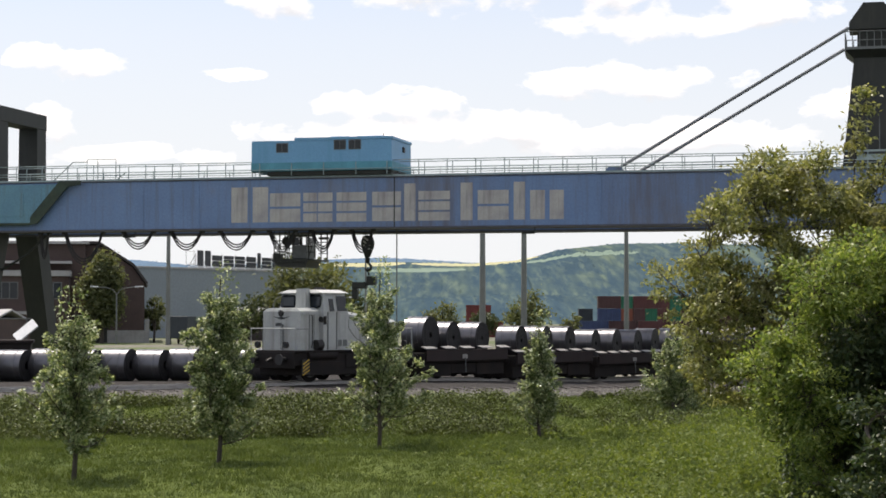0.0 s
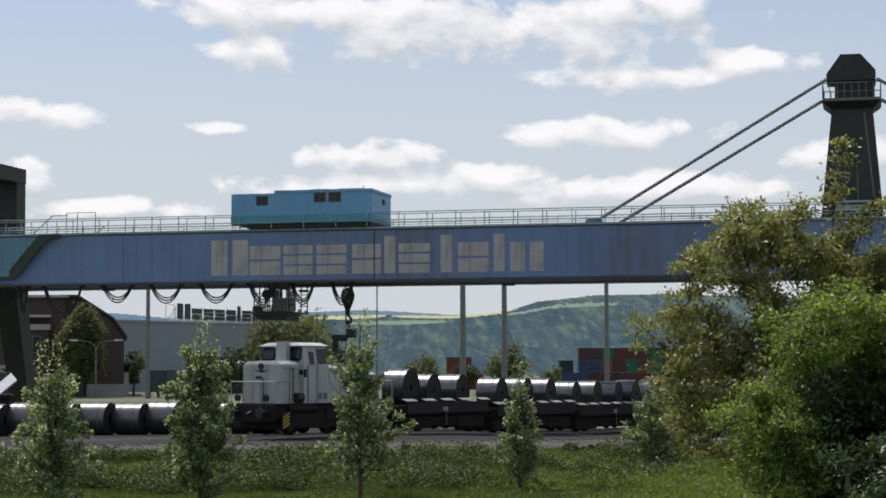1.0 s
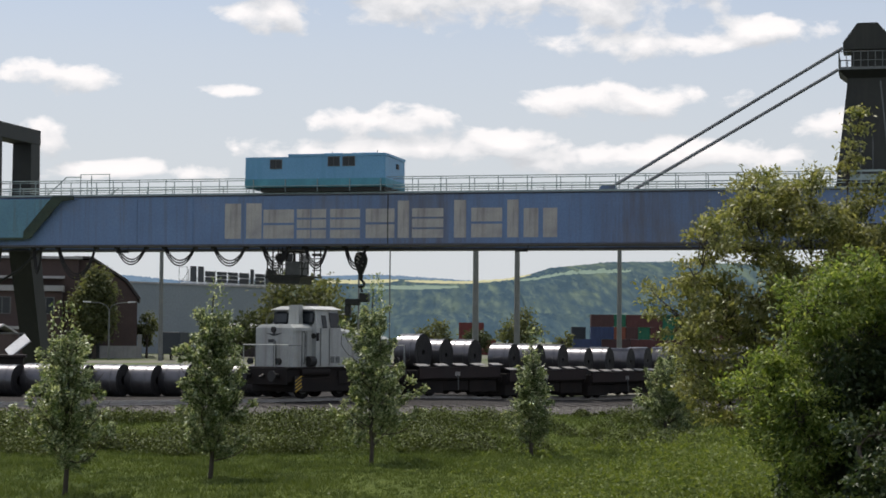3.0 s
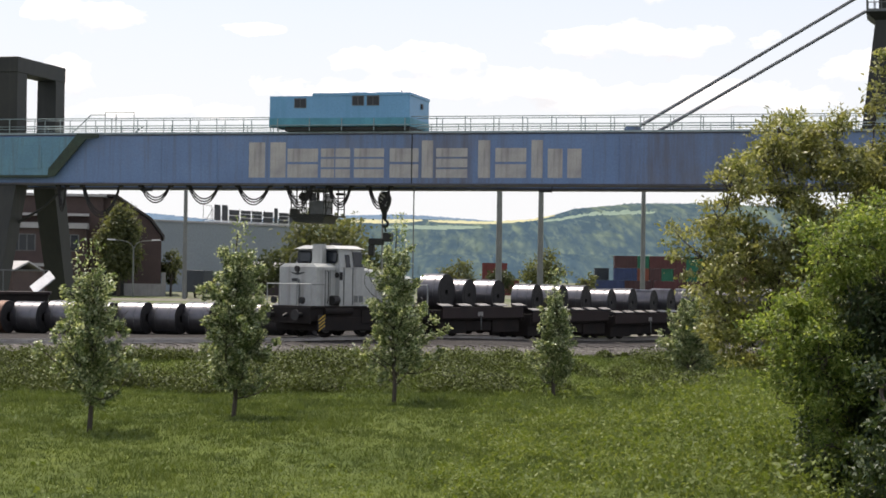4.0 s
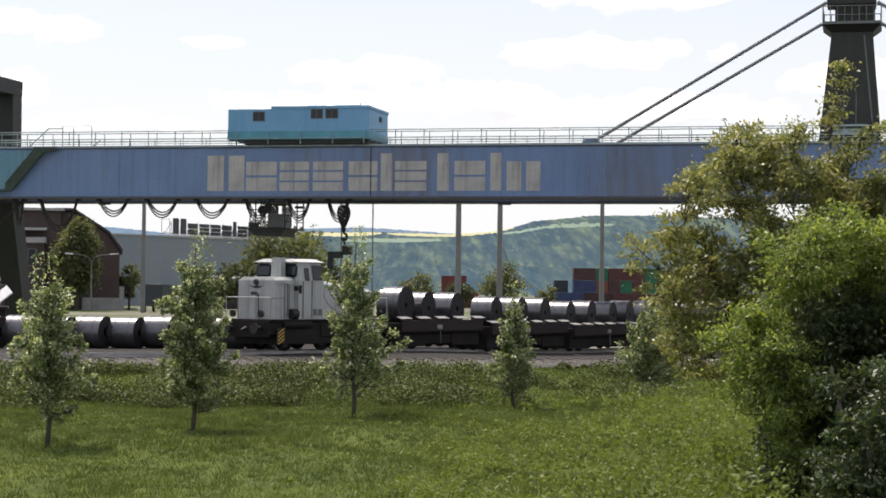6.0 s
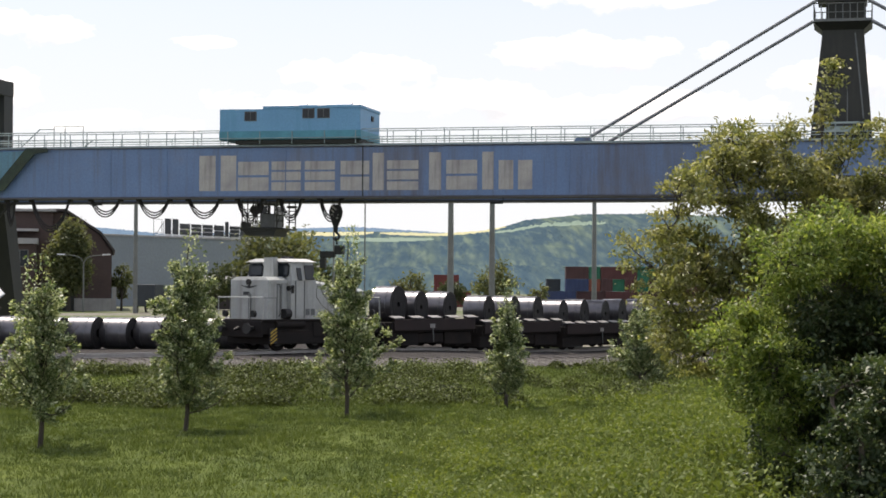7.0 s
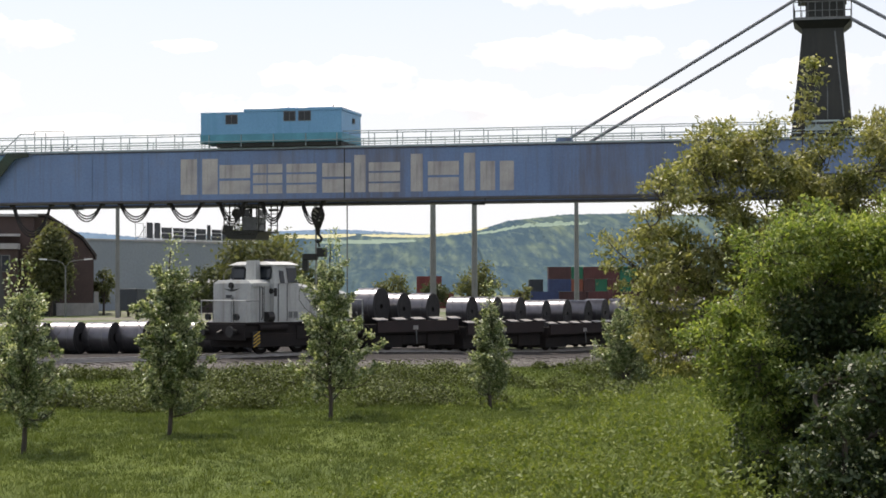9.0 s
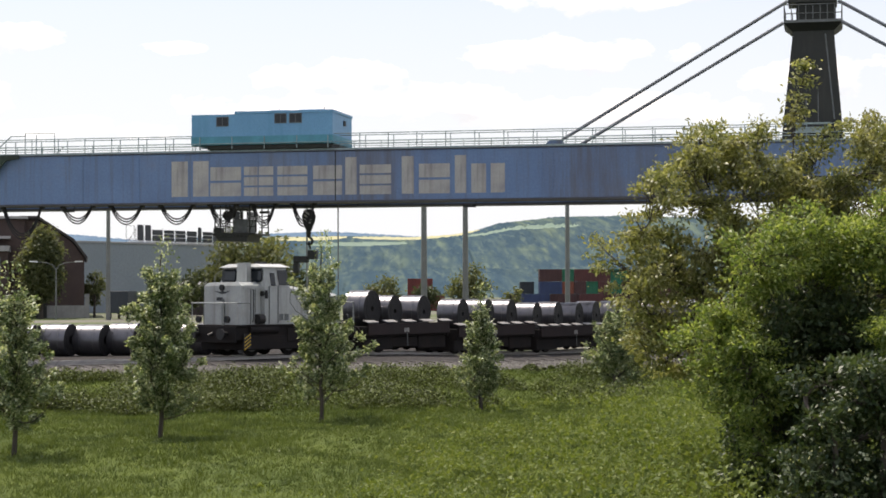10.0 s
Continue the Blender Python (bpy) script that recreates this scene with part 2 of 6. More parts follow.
# maple, walnut, bush: the pale third colour paints glints on random leaves
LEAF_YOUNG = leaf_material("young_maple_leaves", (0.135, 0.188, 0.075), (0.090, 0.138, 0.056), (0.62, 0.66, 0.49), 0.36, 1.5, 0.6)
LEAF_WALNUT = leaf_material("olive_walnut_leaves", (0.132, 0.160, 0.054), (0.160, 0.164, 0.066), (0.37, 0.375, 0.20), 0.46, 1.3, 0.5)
LEAF_BRIGHT = leaf_material("bright_green_leaves", (0.132, 0.192, 0.044), (0.092, 0.146, 0.036), (0.35, 0.41, 0.15), 0.50, 1.4, 0.45)
LEAF_SHRUB = leaf_material("dark_elder_and_shade_leaves", (0.032, 0.056, 0.026), (0.040, 0.068, 0.030), (0.09, 0.115, 0.05), 0.3, 1.4, 0.4)
LEAF_FAR = leaf_material("far_tree_leaves", (0.114, 0.130, 0.066), (0.080, 0.098, 0.052), (0.165, 0.176, 0.092), 0.42, 0.4)
LEAF_FAR_DARK = leaf_material("far_dark_leaves", (0.040, 0.056, 0.030), (0.05, 0.068, 0.034), (0.085, 0.10, 0.05), 0.3, 0.4)
# third colour is brighter to paint weed leaves lit from above
LEAF_WEED = leaf_material("bank_weed_leaves", (0.066, 0.086, 0.024), (0.032, 0.044, 0.016), (0.150, 0.182, 0.052), 0.15, 0.30)
LEAF_HERB = leaf_material("meadow_herb_leaves", (0.135, 0.178, 0.040), (0.085, 0.125, 0.030), (0.185, 0.225, 0.070), 0.38, 0.9)
GRASS = leaf_material("meadow_grass", (0.112, 0.150, 0.032), (0.048, 0.076, 0.018), (0.138, 0.170, 0.044), 0.18, 0.8)
STONES = leaf_material("gravel_stones", (0.085, 0.082, 0.078), (0.055, 0.052, 0.05), (0.17, 0.165, 0.155), 0.02, 0.5, 0.1)
GLINT_AND_FLOWER = leaf_material("pale_glint_and_flower", (0.34, 0.37, 0.26), (0.26, 0.30, 0.20), (0.48, 0.50, 0.38), 0.3, 2.0)


def ground_material():
    """Meadow in front, a strip of stony track ground, rough grass and dust beyond."""
    m = bpy.data.materials.new("ground_cover")
    m.use_nodes = True
    t = m.node_tree
    p = t.nodes["Principled BSDF"]
    coord = node(t, "ShaderNodeTexCoord")
    noises = []
    for s, d in ((0.16, 6.0), (1.3, 6.0), (14.0, 5.0), (0.05, 4.0)):
        n = node(t, "ShaderNodeTexNoise", Scale=s, Detail=d, Roughness=0.62)
        t.links.new(coord.outputs["Object"], n.inputs["Vector"])
        noises.append(n.outputs["Fac"])
    grass = mix(t, ramp(t, noises[0], (0.36, 0.0), (0.64, 1.0)), (0.058, 0.084, 0.014), (0.094, 0.120, 0.020))
    grass = mix(t, ramp(t, noises[1], (0.42, 0.0), (0.7, 0.7)), grass, (0.035, 0.054, 0.011))
    grass = mix(t, ramp(t, noises[2], (0.5, 0.0), (0.8, 0.6)), grass, (0.10, 0.125, 0.035))
    stone = mix(t, ramp(t, noises[2], (0.35, 0.0), (0.65, 1.0)), (0.046, 0.042, 0.040), (0.020, 0.019, 0.018))
    yard = mix(t, ramp(t, noises[3], (0.40, 0.0), (0.58, 1.0)), (0.075, 0.105, 0.032), (0.15, 0.145, 0.12))
    xyz = node(t, "ShaderNodeSeparateXYZ")
    t.links.new(coord.outputs["Object"], xyz.inputs["Vector"])
    # distance from the straight track, wavered a little
    line = node(t, "ShaderNodeMath", operation="MULTIPLY_ADD")
    t.links.new(xyz.outputs["X"], line.inputs[0])
    line.inputs[1].default_value = -0.263
    t.links.new(xyz.outputs["Y"], line.inputs[2])
    wav = node(t, "ShaderNodeMath", operation="MULTIPLY_ADD")
    t.links.new(noises[1], wav.inputs[0])
    wav.inputs[1].default_value = 2.5
    t.links.new(line.outputs[0], wav.inputs[2])
    far = node(t, "ShaderNodeMapRange")
    t.links.new(wav.outputs[0], far.inputs["Value"])
    far.inputs["From Min"].default_value, far.inputs["From Max"].default_value = 60.0, 120.0
    col = mix(t, ramp(t, far.outputs[0], (0.178, 0.0), (0.19, 1.0)), grass, stone)
    col = mix(t, ramp(t, far.outputs[0], (0.72, 0.0), (0.8, 1.0)), col, yard)
    t.links.new(col, p.inputs["Base Color"])
    p.inputs["Roughness"].default_value = 0.95
    p.inputs["Specular IOR Level"].default_value = 0.15
    bm = node(t, "ShaderNodeBump", Strength=0.7, Distance=0.06)
    t.links.new(noises[2], bm.inputs["Height"])
    t.links.new(bm.outputs["Normal"], p.inputs["Normal"])
    return m


def hill_material():
    """Woods in clumps of crowns, with paler clearings between them."""
    m = bpy.data.materials.new("hazy_wooded_hillside")
    m.use_nodes = True
    t = m.node_tree
    p = t.nodes["Principled BSDF"]
    coord = node(t, "ShaderNodeTexCoord")
    flat = node(t, "ShaderNodeMapping")
    flat.inputs["Scale"].default_value = (1.0, 0.03, 0.8)
    t.links.new(coord.outputs["Object"], flat.inputs["Vector"])
    noises = []
    for s, d in ((0.012, 5.0), (0.045, 5.0), (0.16, 4.0)):
        n = node(t, "ShaderNodeTexNoise", Scale=s, Detail=d, Roughness=0.6, Distortion=0.4)
        t.links.new(flat.outputs["Vector"], n.inputs["Vector"])
        noises.append(n.outputs["Fac"])
    crown = node(t, "ShaderNodeTexVoronoi", Scale=0.13)
    t.links.new(flat.outputs["Vector"], crown.inputs["Vector"])
    # distance haze is painted in: every wood colour leans to blue
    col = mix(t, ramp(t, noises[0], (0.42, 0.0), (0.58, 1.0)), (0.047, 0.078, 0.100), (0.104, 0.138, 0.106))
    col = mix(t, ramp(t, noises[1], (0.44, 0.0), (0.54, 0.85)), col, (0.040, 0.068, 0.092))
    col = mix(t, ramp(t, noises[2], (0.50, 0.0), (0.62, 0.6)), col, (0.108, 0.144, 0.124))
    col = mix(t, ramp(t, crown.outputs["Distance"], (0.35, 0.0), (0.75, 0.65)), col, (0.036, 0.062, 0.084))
    t.links.new(col, p.inputs["Base Color"])
    p.inputs["Roughness"].default_value = 1.0
    p.inputs["Specular IOR Level"].default_value = 0.0
    return m


GROUND, HILLSIDE = ground_material(), hill_material()
FIELD_YELLOW = material("rape_field", (0.40, 0.37, 0.19), (0.34, 0.34, 0.19), 0.02, 0.95, 0, 0.0, 0.2)
FIELD_GREEN = material("pale_meadow_field", (0.15, 0.21, 0.15), (0.12, 0.18, 0.14), 0.02, 0.95, 0, 0.0, 0.2)
# the far woods' blue is air haze put into the colour
FAR_HAZE = material("far_hazy_ridge", (0.13, 0.19, 0.26), (0.11, 0.17, 0.24), 0.01, 1.0, 0, 0.0, 0.1, spec=0.0)

# ------------------------------------------------------------------ mesh helpers


def part(name, bm, mat, parent=None, label="", smooth=False, m=None):
    """Links a bmesh as one mesh object, under a thing or a part."""
    me = bpy.data.meshes.new(name)
    bm.normal_update()
    bm.to_mesh(me)
    bm.free()
    if smooth:
        me.polygons.foreach_set("use_smooth", [True] * len(me.polygons))
        me.set_sharp_from_angle(angle=radians(40))
    for k in (mat if isinstance(mat, (list, tuple)) else [mat]):
        me.materials.append(k)
    ob = new(name, me)
    if parent:
        ob.parent = parent
    if m is not None:
        ob.matrix_local = m
    if label:
        ob["label"] = label
    return ob


def thing(name, m, label, category, group="", kind=""):
    ob = new(name)
    ob.matrix_world = m
    ob.empty_display_size = 0.2
    return tagged(ob, label, category, group, kind)


def box(bm, x0, x1, y0, y1, z0, z1, bevel=0.0, m=None):
    r = bmesh.ops.create_cube(bm, size=1.0)
    mat = Matrix.Translation(((x0 + x1) / 2, (y0 + y1) / 2, (z0 + z1) / 2)) @ Matrix.Diagonal((abs(x1 - x0), abs(y1 - y0), abs(z1 - z0), 1))
    vs = r["verts"]
    bmesh.ops.transform(bm, matrix=(m @ mat) if m else mat, verts=vs)
    if bevel:
        es = list({e for v in vs for e in v.link_edges})
        bmesh.ops.bevel(bm, geom=es, offset=bevel, segments=1, affect="EDGES")
    return bm


def Box(*a, **k):
    return box(bmesh.new(), *a, **k)


def tube(bm, points, radius, seg=6, cap=True):
    """A tube along points; radius: one number or one for each point."""
    pts = [Vector(p) for p in points]
    rad = radius if isinstance(radius, (list, tuple)) else [radius] * len(pts)
    rings = []
    side = None
    for i, p in enumerate(pts):
        d = (pts[min(i + 1, len(pts) - 1)] - pts[max(i - 1, 0)]).normalized()
        ref = Vector((0, 0, 1)) if abs(d.z) < 0.95 else Vector((1, 0, 0))
        a = d.cross(ref).normalized() if side is None else (side - d * side.dot(d)).normalized()
        side = a
        b = d.cross(a)
        rings.append([bm.verts.new(p + (a * math.cos(2 * math.pi * k / seg) + b * math.sin(2 * math.pi * k / seg)) * rad[i]) for k in range(seg)])
    for q, r in zip(rings, rings[1:]):
        for k in range(seg):
            bm.faces.new((q[k], q[(k + 1) % seg], r[(k + 1) % seg], r[k]))
    if cap and seg > 2:
        bm.faces.new(rings[0][::-1])
        bm.faces.new(rings[-1])
    return bm


def Tube(points, radius, seg=6):
    return tube(bmesh.new(), points, radius, seg)


def prism(bm, outline, y0, y1, axis="y"):
    """An outline in x, z drawn out from y0 to y1 (or in y, z from x0 to x1 with axis x; in x, y from z0 to z1 with axis z)."""
    def at(a, b, c):
        return {"y": (a, c, b), "x": (c, a, b), "z": (a, b, c)}[axis]
    p = [bm.verts.new(at(a, b, y0)) for a, b in outline]
    q = [bm.verts.new(at(a, b, y1)) for a, b in outline]
    n = len(outline)
    for k in range(n):
        bm.faces.new((p[k], p[(k + 1) % n], q[(k + 1) % n], q[k]))
    bm.faces.new(p[::-1])
    bm.faces.new(q)
    bmesh.ops.recalc_face_normals(bm, faces=bm.faces)
    return bm


def Prism(outline, y0, y1, axis="y"):
    return prism(bmesh.new(), outline, y0, y1, axis)


def loft(bm, lower, upper):
    """A tapered block between two rings of points."""
    p = [bm.verts.new(v) for v in lower]
    q = [bm.verts.new(v) for v in upper]
    n = len(p)
    for k in range(n):
        bm.faces.new((p[k], p[(k + 1) % n], q[(k + 1) % n], q[k]))
    bm.faces.new(p[::-1])
    bm.faces.new(q)
    bmesh.ops.recalc_face_normals(bm, faces=bm.faces)
    return bm


def rect(cx, cy, w, d, z):
    return [(cx - w / 2, cy - d / 2, z), (cx + w / 2, cy - d / 2, z), (cx + w / 2, cy + d / 2, z), (cx - w / 2, cy + d / 2, z)]


def raw_mesh(name, verts, faces, mat, parent=None, smooth=False):
    """A mesh from arrays: verts (n, 3), faces (m, 3) or (m, 4)."""
    me = bpy.data.meshes.new(name)
    k = faces.shape[1]
    me.vertices.add(len(verts))
    me.vertices.foreach_set("co", verts.astype(np.float32).ravel())
    me.loops.add(faces.size)
    me.loops.foreach_set("vertex_index", faces.astype(np.int32).ravel())
    me.polygons.add(len(faces))
    me.polygons.foreach_set("loop_start", np.arange(0, faces.size, k, dtype=np.int32))
    if smooth:
        me.polygons.foreach_set("use_smooth", [True] * len(faces))
    me.update(calc_edges=True)
    me.materials.append(mat)
    ob = new(name, me)
    if parent:
        ob.parent = parent
    return ob


def leaf_cloud(name, centres, size, mat, parent=None, rng=None, droop=0.3, slim=0.55, outward=None):
    """One folded, pointed leaf at each centre, turned at random, tips leaning outwards or down."""
    rng = rng or np.random.default_rng(1)
    n = len(centres)
    d = rng.normal(size=(n, 3))
    if outward is not None:
        d += outward * 1.4
    d[:, 2] -= droop
    d /= np.linalg.norm(d, axis=1, keepdims=True)
    up = rng.normal(size=(n, 3)) * 0.7 + np.array([0, 0, 1.0])
    w = np.cross(d, up)
    w /= np.linalg.norm(w, axis=1, keepdims=True) + 1e-6
    nr = np.cross(w, d)
    L = (size * rng.uniform(0.65, 1.35, n))[:, None]
    v = np.empty((n, 4, 3))
    v[:, 0] = centres
    v[:, 1] = centres + d * L * 0.45 + w * L * slim * 0.5 + nr * L * 0.10
    v[:, 2] = centres + d * L - nr * L * 0.08
    v[:, 3] = centres + d * L * 0.45 - w * L * slim * 0.5 + nr * L * 0.10
    return raw_mesh(name, v.reshape(-1, 3), np.arange(4 * n).reshape(n, 4), mat, parent)


def smooth(a, b, v):
    u = np.clip((np.asarray(v, float) - a) / (b - a), 0, 1)
    return u * u * (3 - 2 * u)


def dip(x, y):
    """The yard sinks a little where the curving track runs off."""
    return -0.5 * smooth(-3, 11, x) * smooth(82, 92, y) * (1 - smooth(122, 150, y))


def ground_z(x, y):
    """Meadow, a low bank up to the tracks, a level yard behind."""
    x, y = np.asarray(x, float), np.asarray(y, float)
    d = y - 0.263 * x
    z = 0.55 * smooth(56, 69.5, d)
    z = z + dip(x, y)
    z = z + (0.05 * np.sin(x * 0.55 + 1) * np.sin(y * 0.42) + 0.03 * np.sin(x * 1.7 + y * 0.9)) * (1 - smooth(62, 69, d))
    return z

# ------------------------------------------------------------------ ground and distance


def build_ground():
    near = np.linspace(20, 72, 105)
    ys = np.concatenate([np.linspace(-40, 18, 12), near, np.linspace(73, 130, 40), np.geomspace(135, 4600, 40)])
    xs = np.concatenate([-np.geomspace(24, 3800, 26)[::-1], np.linspace(-23, 23, 93), np.geomspace(24, 3800, 26)])
    X, Y = np.meshgrid(xs, ys)
    Z = ground_z(X, Y)
    v = np.stack([X, Y, Z], -1).reshape(-1, 3)
    nx = len(xs)
    i, j = np.meshgrid(np.arange(nx - 1), np.arange(len(ys) - 1))
    a = (j * nx + i).ravel()
    ob = raw_mesh("ground", v, np.stack([a, a + 1, a + nx + 1, a + nx], -1), GROUND, smooth=True)
    tagged(ob, "mown green meadow rising to stony railway ground and a level yard", "ground", kind="structure")


def ridge(name, y, depth, heights, mat, rough, label, seed, fields=()):
    """A long hill: its crest follows (x, height) knots; woods make its outline uneven."""
    rng = np.random.default_rng(seed)
    xs = np.unique(np.concatenate([np.linspace(heights[0][0], heights[-1][0], 120), np.linspace(-420, 420, 420)]))
    top = np.interp(xs, [h[0] for h in heights], [h[1] for h in heights])
    ws = np.linspace(0, 1, 64)
    X, Wd = np.meshgrid(xs, ws)
    prof = np.sin(np.clip(Wd * 1.02, 0, 1) * math.pi / 2) ** 0.9
    Z = top[None, :] * prof
    calm = np.where((X > -140) & (X < 118) & (Wd > 0.45) & bool(fields), 0.3, 1.0)
    Z = Z + calm * rough * rng.normal(size=Z.shape) * (0.35 + 0.65 * prof) * (np.sin(X * 0.021 + Wd * 9) * 0.4 + 0.8)
    Z[0] = -2
    kind = np.zeros(Z.shape, int)
    for slot, x0, x1, w0, w1, slant in fields:
        u = (X - x0) / (x1 - x0)
        taper = np.sin(np.clip(u, 0.001, 0.999) * math.pi) ** 0.4
        on = (u > 0) & (u < 1) & (np.abs(Wd - (w0 + w1) / 2 - slant * (u - 0.5)) < (w1 - w0) / 2 * taper)
        kind[on] = slot
    Z = np.where(kind > 0, top[None, :] * prof - rough * 0.8, Z)
    Y = y + Wd * depth + rng.normal(size=Z.shape) * rough * 0.8
    v = np.stack([X, Y, Z], -1).reshape(-1, 3)
    nx = len(xs)
    i, j = np.meshgrid(np.arange(nx - 1), np.arange(len(ws) - 1))
    a = (j * nx + i).ravel()
    ob = raw_mesh(name, v, np.stack([a, a + 1, a + nx + 1, a + nx], -1), mat, smooth=True)
    if fields:
        for k in (FIELD_YELLOW, FIELD_GREEN):
            ob.data.materials.append(k)
        ob.data.polygons.foreach_set("material_index", kind[:-1, :-1].ravel().astype(np.int32))
    return tagged(ob, label, "hill", kind="structure")


HILL_CREST = [(-900, 20), (-330, 44), (-190, 58), (-112, 62), (-51, 63), (40, 62), (85, 65), (106, 69), (130, 76), (191, 82.5), (264, 82.5), (420, 78), (900, 40)]

HILL_FIELDS = [(1, -125, -28, 0.62, 0.93, -0.06), (1, -22, 106, 0.66, 0.93, 0.08), (2, 84, 190, 0.58, 0.64, -0.10), (2, -60, 30, 0.50, 0.57, 0.05)]
LOWER_CREST = [(-700, 4), (-220, 8), (-60, 16), (40, 22), (120, 21), (210, 26), (500, 24), (800, 8)]

build_ground()
ridge("backdrop_far_ridge", 2200, 300, [(-1500, 50), (-700, 80), (-430, 84), (-380, 80), (-300, 72), (-140, 82.5), (-64, 85), (49, 78.4), (130, 76), (420, 70), (1500, 50)], FAR_HAZE, 0.6, "far wooded ridge under the sky, blue with painted haze", 3)
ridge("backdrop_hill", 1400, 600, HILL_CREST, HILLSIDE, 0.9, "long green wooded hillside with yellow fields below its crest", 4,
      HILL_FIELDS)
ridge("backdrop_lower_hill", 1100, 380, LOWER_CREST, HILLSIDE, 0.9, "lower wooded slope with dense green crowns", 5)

# ------------------------------------------------------------------ tracks


def along(points, s):
    """The place and heading at s metres along a line of points."""
    for (x0, y0), (x1, y1) in zip(points, points[1:]):
        d = math.hypot(x1 - x0, y1 - y0)
        if s <= d or (x1, y1) == points[-1]:
            return x0 + (x1 - x0) * s / d, y0 + (y1 - y0) * s / d, math.degrees(math.atan2(y1 - y0, x1 - x0))
        s -= d


def rounded(points, n=160):
    """The same line with its corners eased."""
    total = sum(math.dist(a, b) for a, b in zip(points, points[1:]))
    fine = [along(points, total * k / n)[:2] for k in range(n + 1)]
    for _ in range(14):
        fine = [fine[0]] + [((a[0] + 2 * b[0] + c[0]) / 4, (a[1] + 2 * b[1] + c[1]) / 4) for a, b, c in zip(fine, fine[1:], fine[2:])] + [fine[-1]]
    return fine


CURVE = rounded([(-40, 66), (-25, 70), (-16, 74), (-10, 77.8), (-6.5, 80.8), (-1.5, 86.5), (4, 94), (9, 101.5), (14, 109), (24, 124), (40, 148)])
STRAIGHT = [(-70, 58.4), (60, 92.6)]
RAIL_TOP = 0.72


def offset_line(points, d):
    out = []
    for i, p in enumerate(points):
        a, b = points[max(i - 1, 0)], points[min(i + 1, len(points) - 1)]
        l = math.dist(a, b)
        out.append((p[0] - (b[1] - a[1]) / l * d, p[1] + (b[0] - a[0]) / l * d))
    return out


def track(points, label):
    total = sum(math.dist(a, b) for a, b in zip(points, points[1:]))
    tr = thing("railway_track", Matrix(), label, "railway track", "tracks in the yard", "structure")
    for side in (-0.72, 0.72):
        bm = bmesh.new()
        line = offset_line(points, side)
        prof = [(-0.035, 0.0), (0.035, 0.0), (0.035, -0.04), (0.012, -0.05), (0.012, -0.12), (0.06, -0.14), (-0.06, -0.14), (-0.012, -0.12), (-0.012, -0.05), (-0.035, -0.04)]
        rings = []
        for i, p in enumerate(line):
            a, b = line[max(i - 1, 0)], line[min(i + 1, len(line) - 1)]
            l = math.dist(a, b)
            nx, ny = -(b[1] - a[1]) / l, (b[0] - a[0]) / l
            rings.append([bm.verts.new((p[0] + nx * o, p[1] + ny * o, RAIL_TOP + float(dip(*p)) + z)) for o, z in prof])
        for q, r in zip(rings, rings[1:]):
            for k in range(len(prof)):
                bm.faces.new((q[k], q[(k + 1) % len(prof)], r[(k + 1) % len(prof)], r[k]))
        bmesh.ops.recalc_face_normals(bm, faces=bm.faces)
        part("rail", bm, RAIL_STEEL, tr)
    bm = bmesh.new()
    for k in range(int(total / 0.65)):
        x, y, a = along(points, 0.3 + k * 0.65)
        if -30 < x < 34:
            box(bm, -0.13, 0.13, -1.25, 1.25, RAIL_TOP - 0.33, RAIL_TOP - 0.135, m=pose(x, y, float(dip(x, y)), 0, 0, a))
    tagged(part("sleepers", bm, SLEEPER, tr), kind="stuff")
    # shoulders of the ballast bed
    bm = bmesh.new()
    rings = []
    for i in range(0, len(points)):
        row = []
        for o, z in ((-2.4, 0.45), (-1.7, RAIL_TOP - 0.16), (1.7, RAIL_TOP - 0.16), (2.4, 0.45)):
            q = offset_line(points, o)[i] if len(points) < 5 else None
            if q is None:
                a, b = points[max(i - 1, 0)], points[min(i + 1, len(points) - 1)]
                l = math.dist(a, b)
                q = (points[i][0] - (b[1] - a[1]) / l * o, points[i][1] + (b[0] - a[0]) / l * o)
            row.append(bm.verts.new((q[0], q[1], z + float(dip(*points[i])))))
        rings.append(row)
    for q, r in zip(rings, rings[1:]):
        for k in range(3):
            bm.faces.new((q[k], r[k], r[k + 1], q[k + 1]))
    bmesh.ops.recalc_face_normals(bm, faces=bm.faces)
    part("ballast_bed", bm, BALLAST, tr)


track(STRAIGHT, "worn steel rails on grey ballast along the bank")
track(CURVE, "curving steel track under the goods train")

# ------------------------------------------------------------------ the gantry crane
CRANE = pose(-2.9, 110, 0, 0, 0, -13.9)
BOT, TOP = 8.78, 11.88
LEFT, RIGHT = -34.0, 44.0
GAP = 5.4   # between the two girders
crane = thing("gantry_crane", CRANE @ pose(0, 0, 0.55), "blue steel gantry crane with twin girders over the yard", "gantry crane")
CZ = 0.55


def cp(name, bm, mat, label="", parent=None, smooth=False):
    """A part of the crane, given in heights above the world's zero."""
    ob = part(name, bm, mat, parent or crane, label, smooth)
    ob.location.z -= 0 if parent else CZ
    return ob


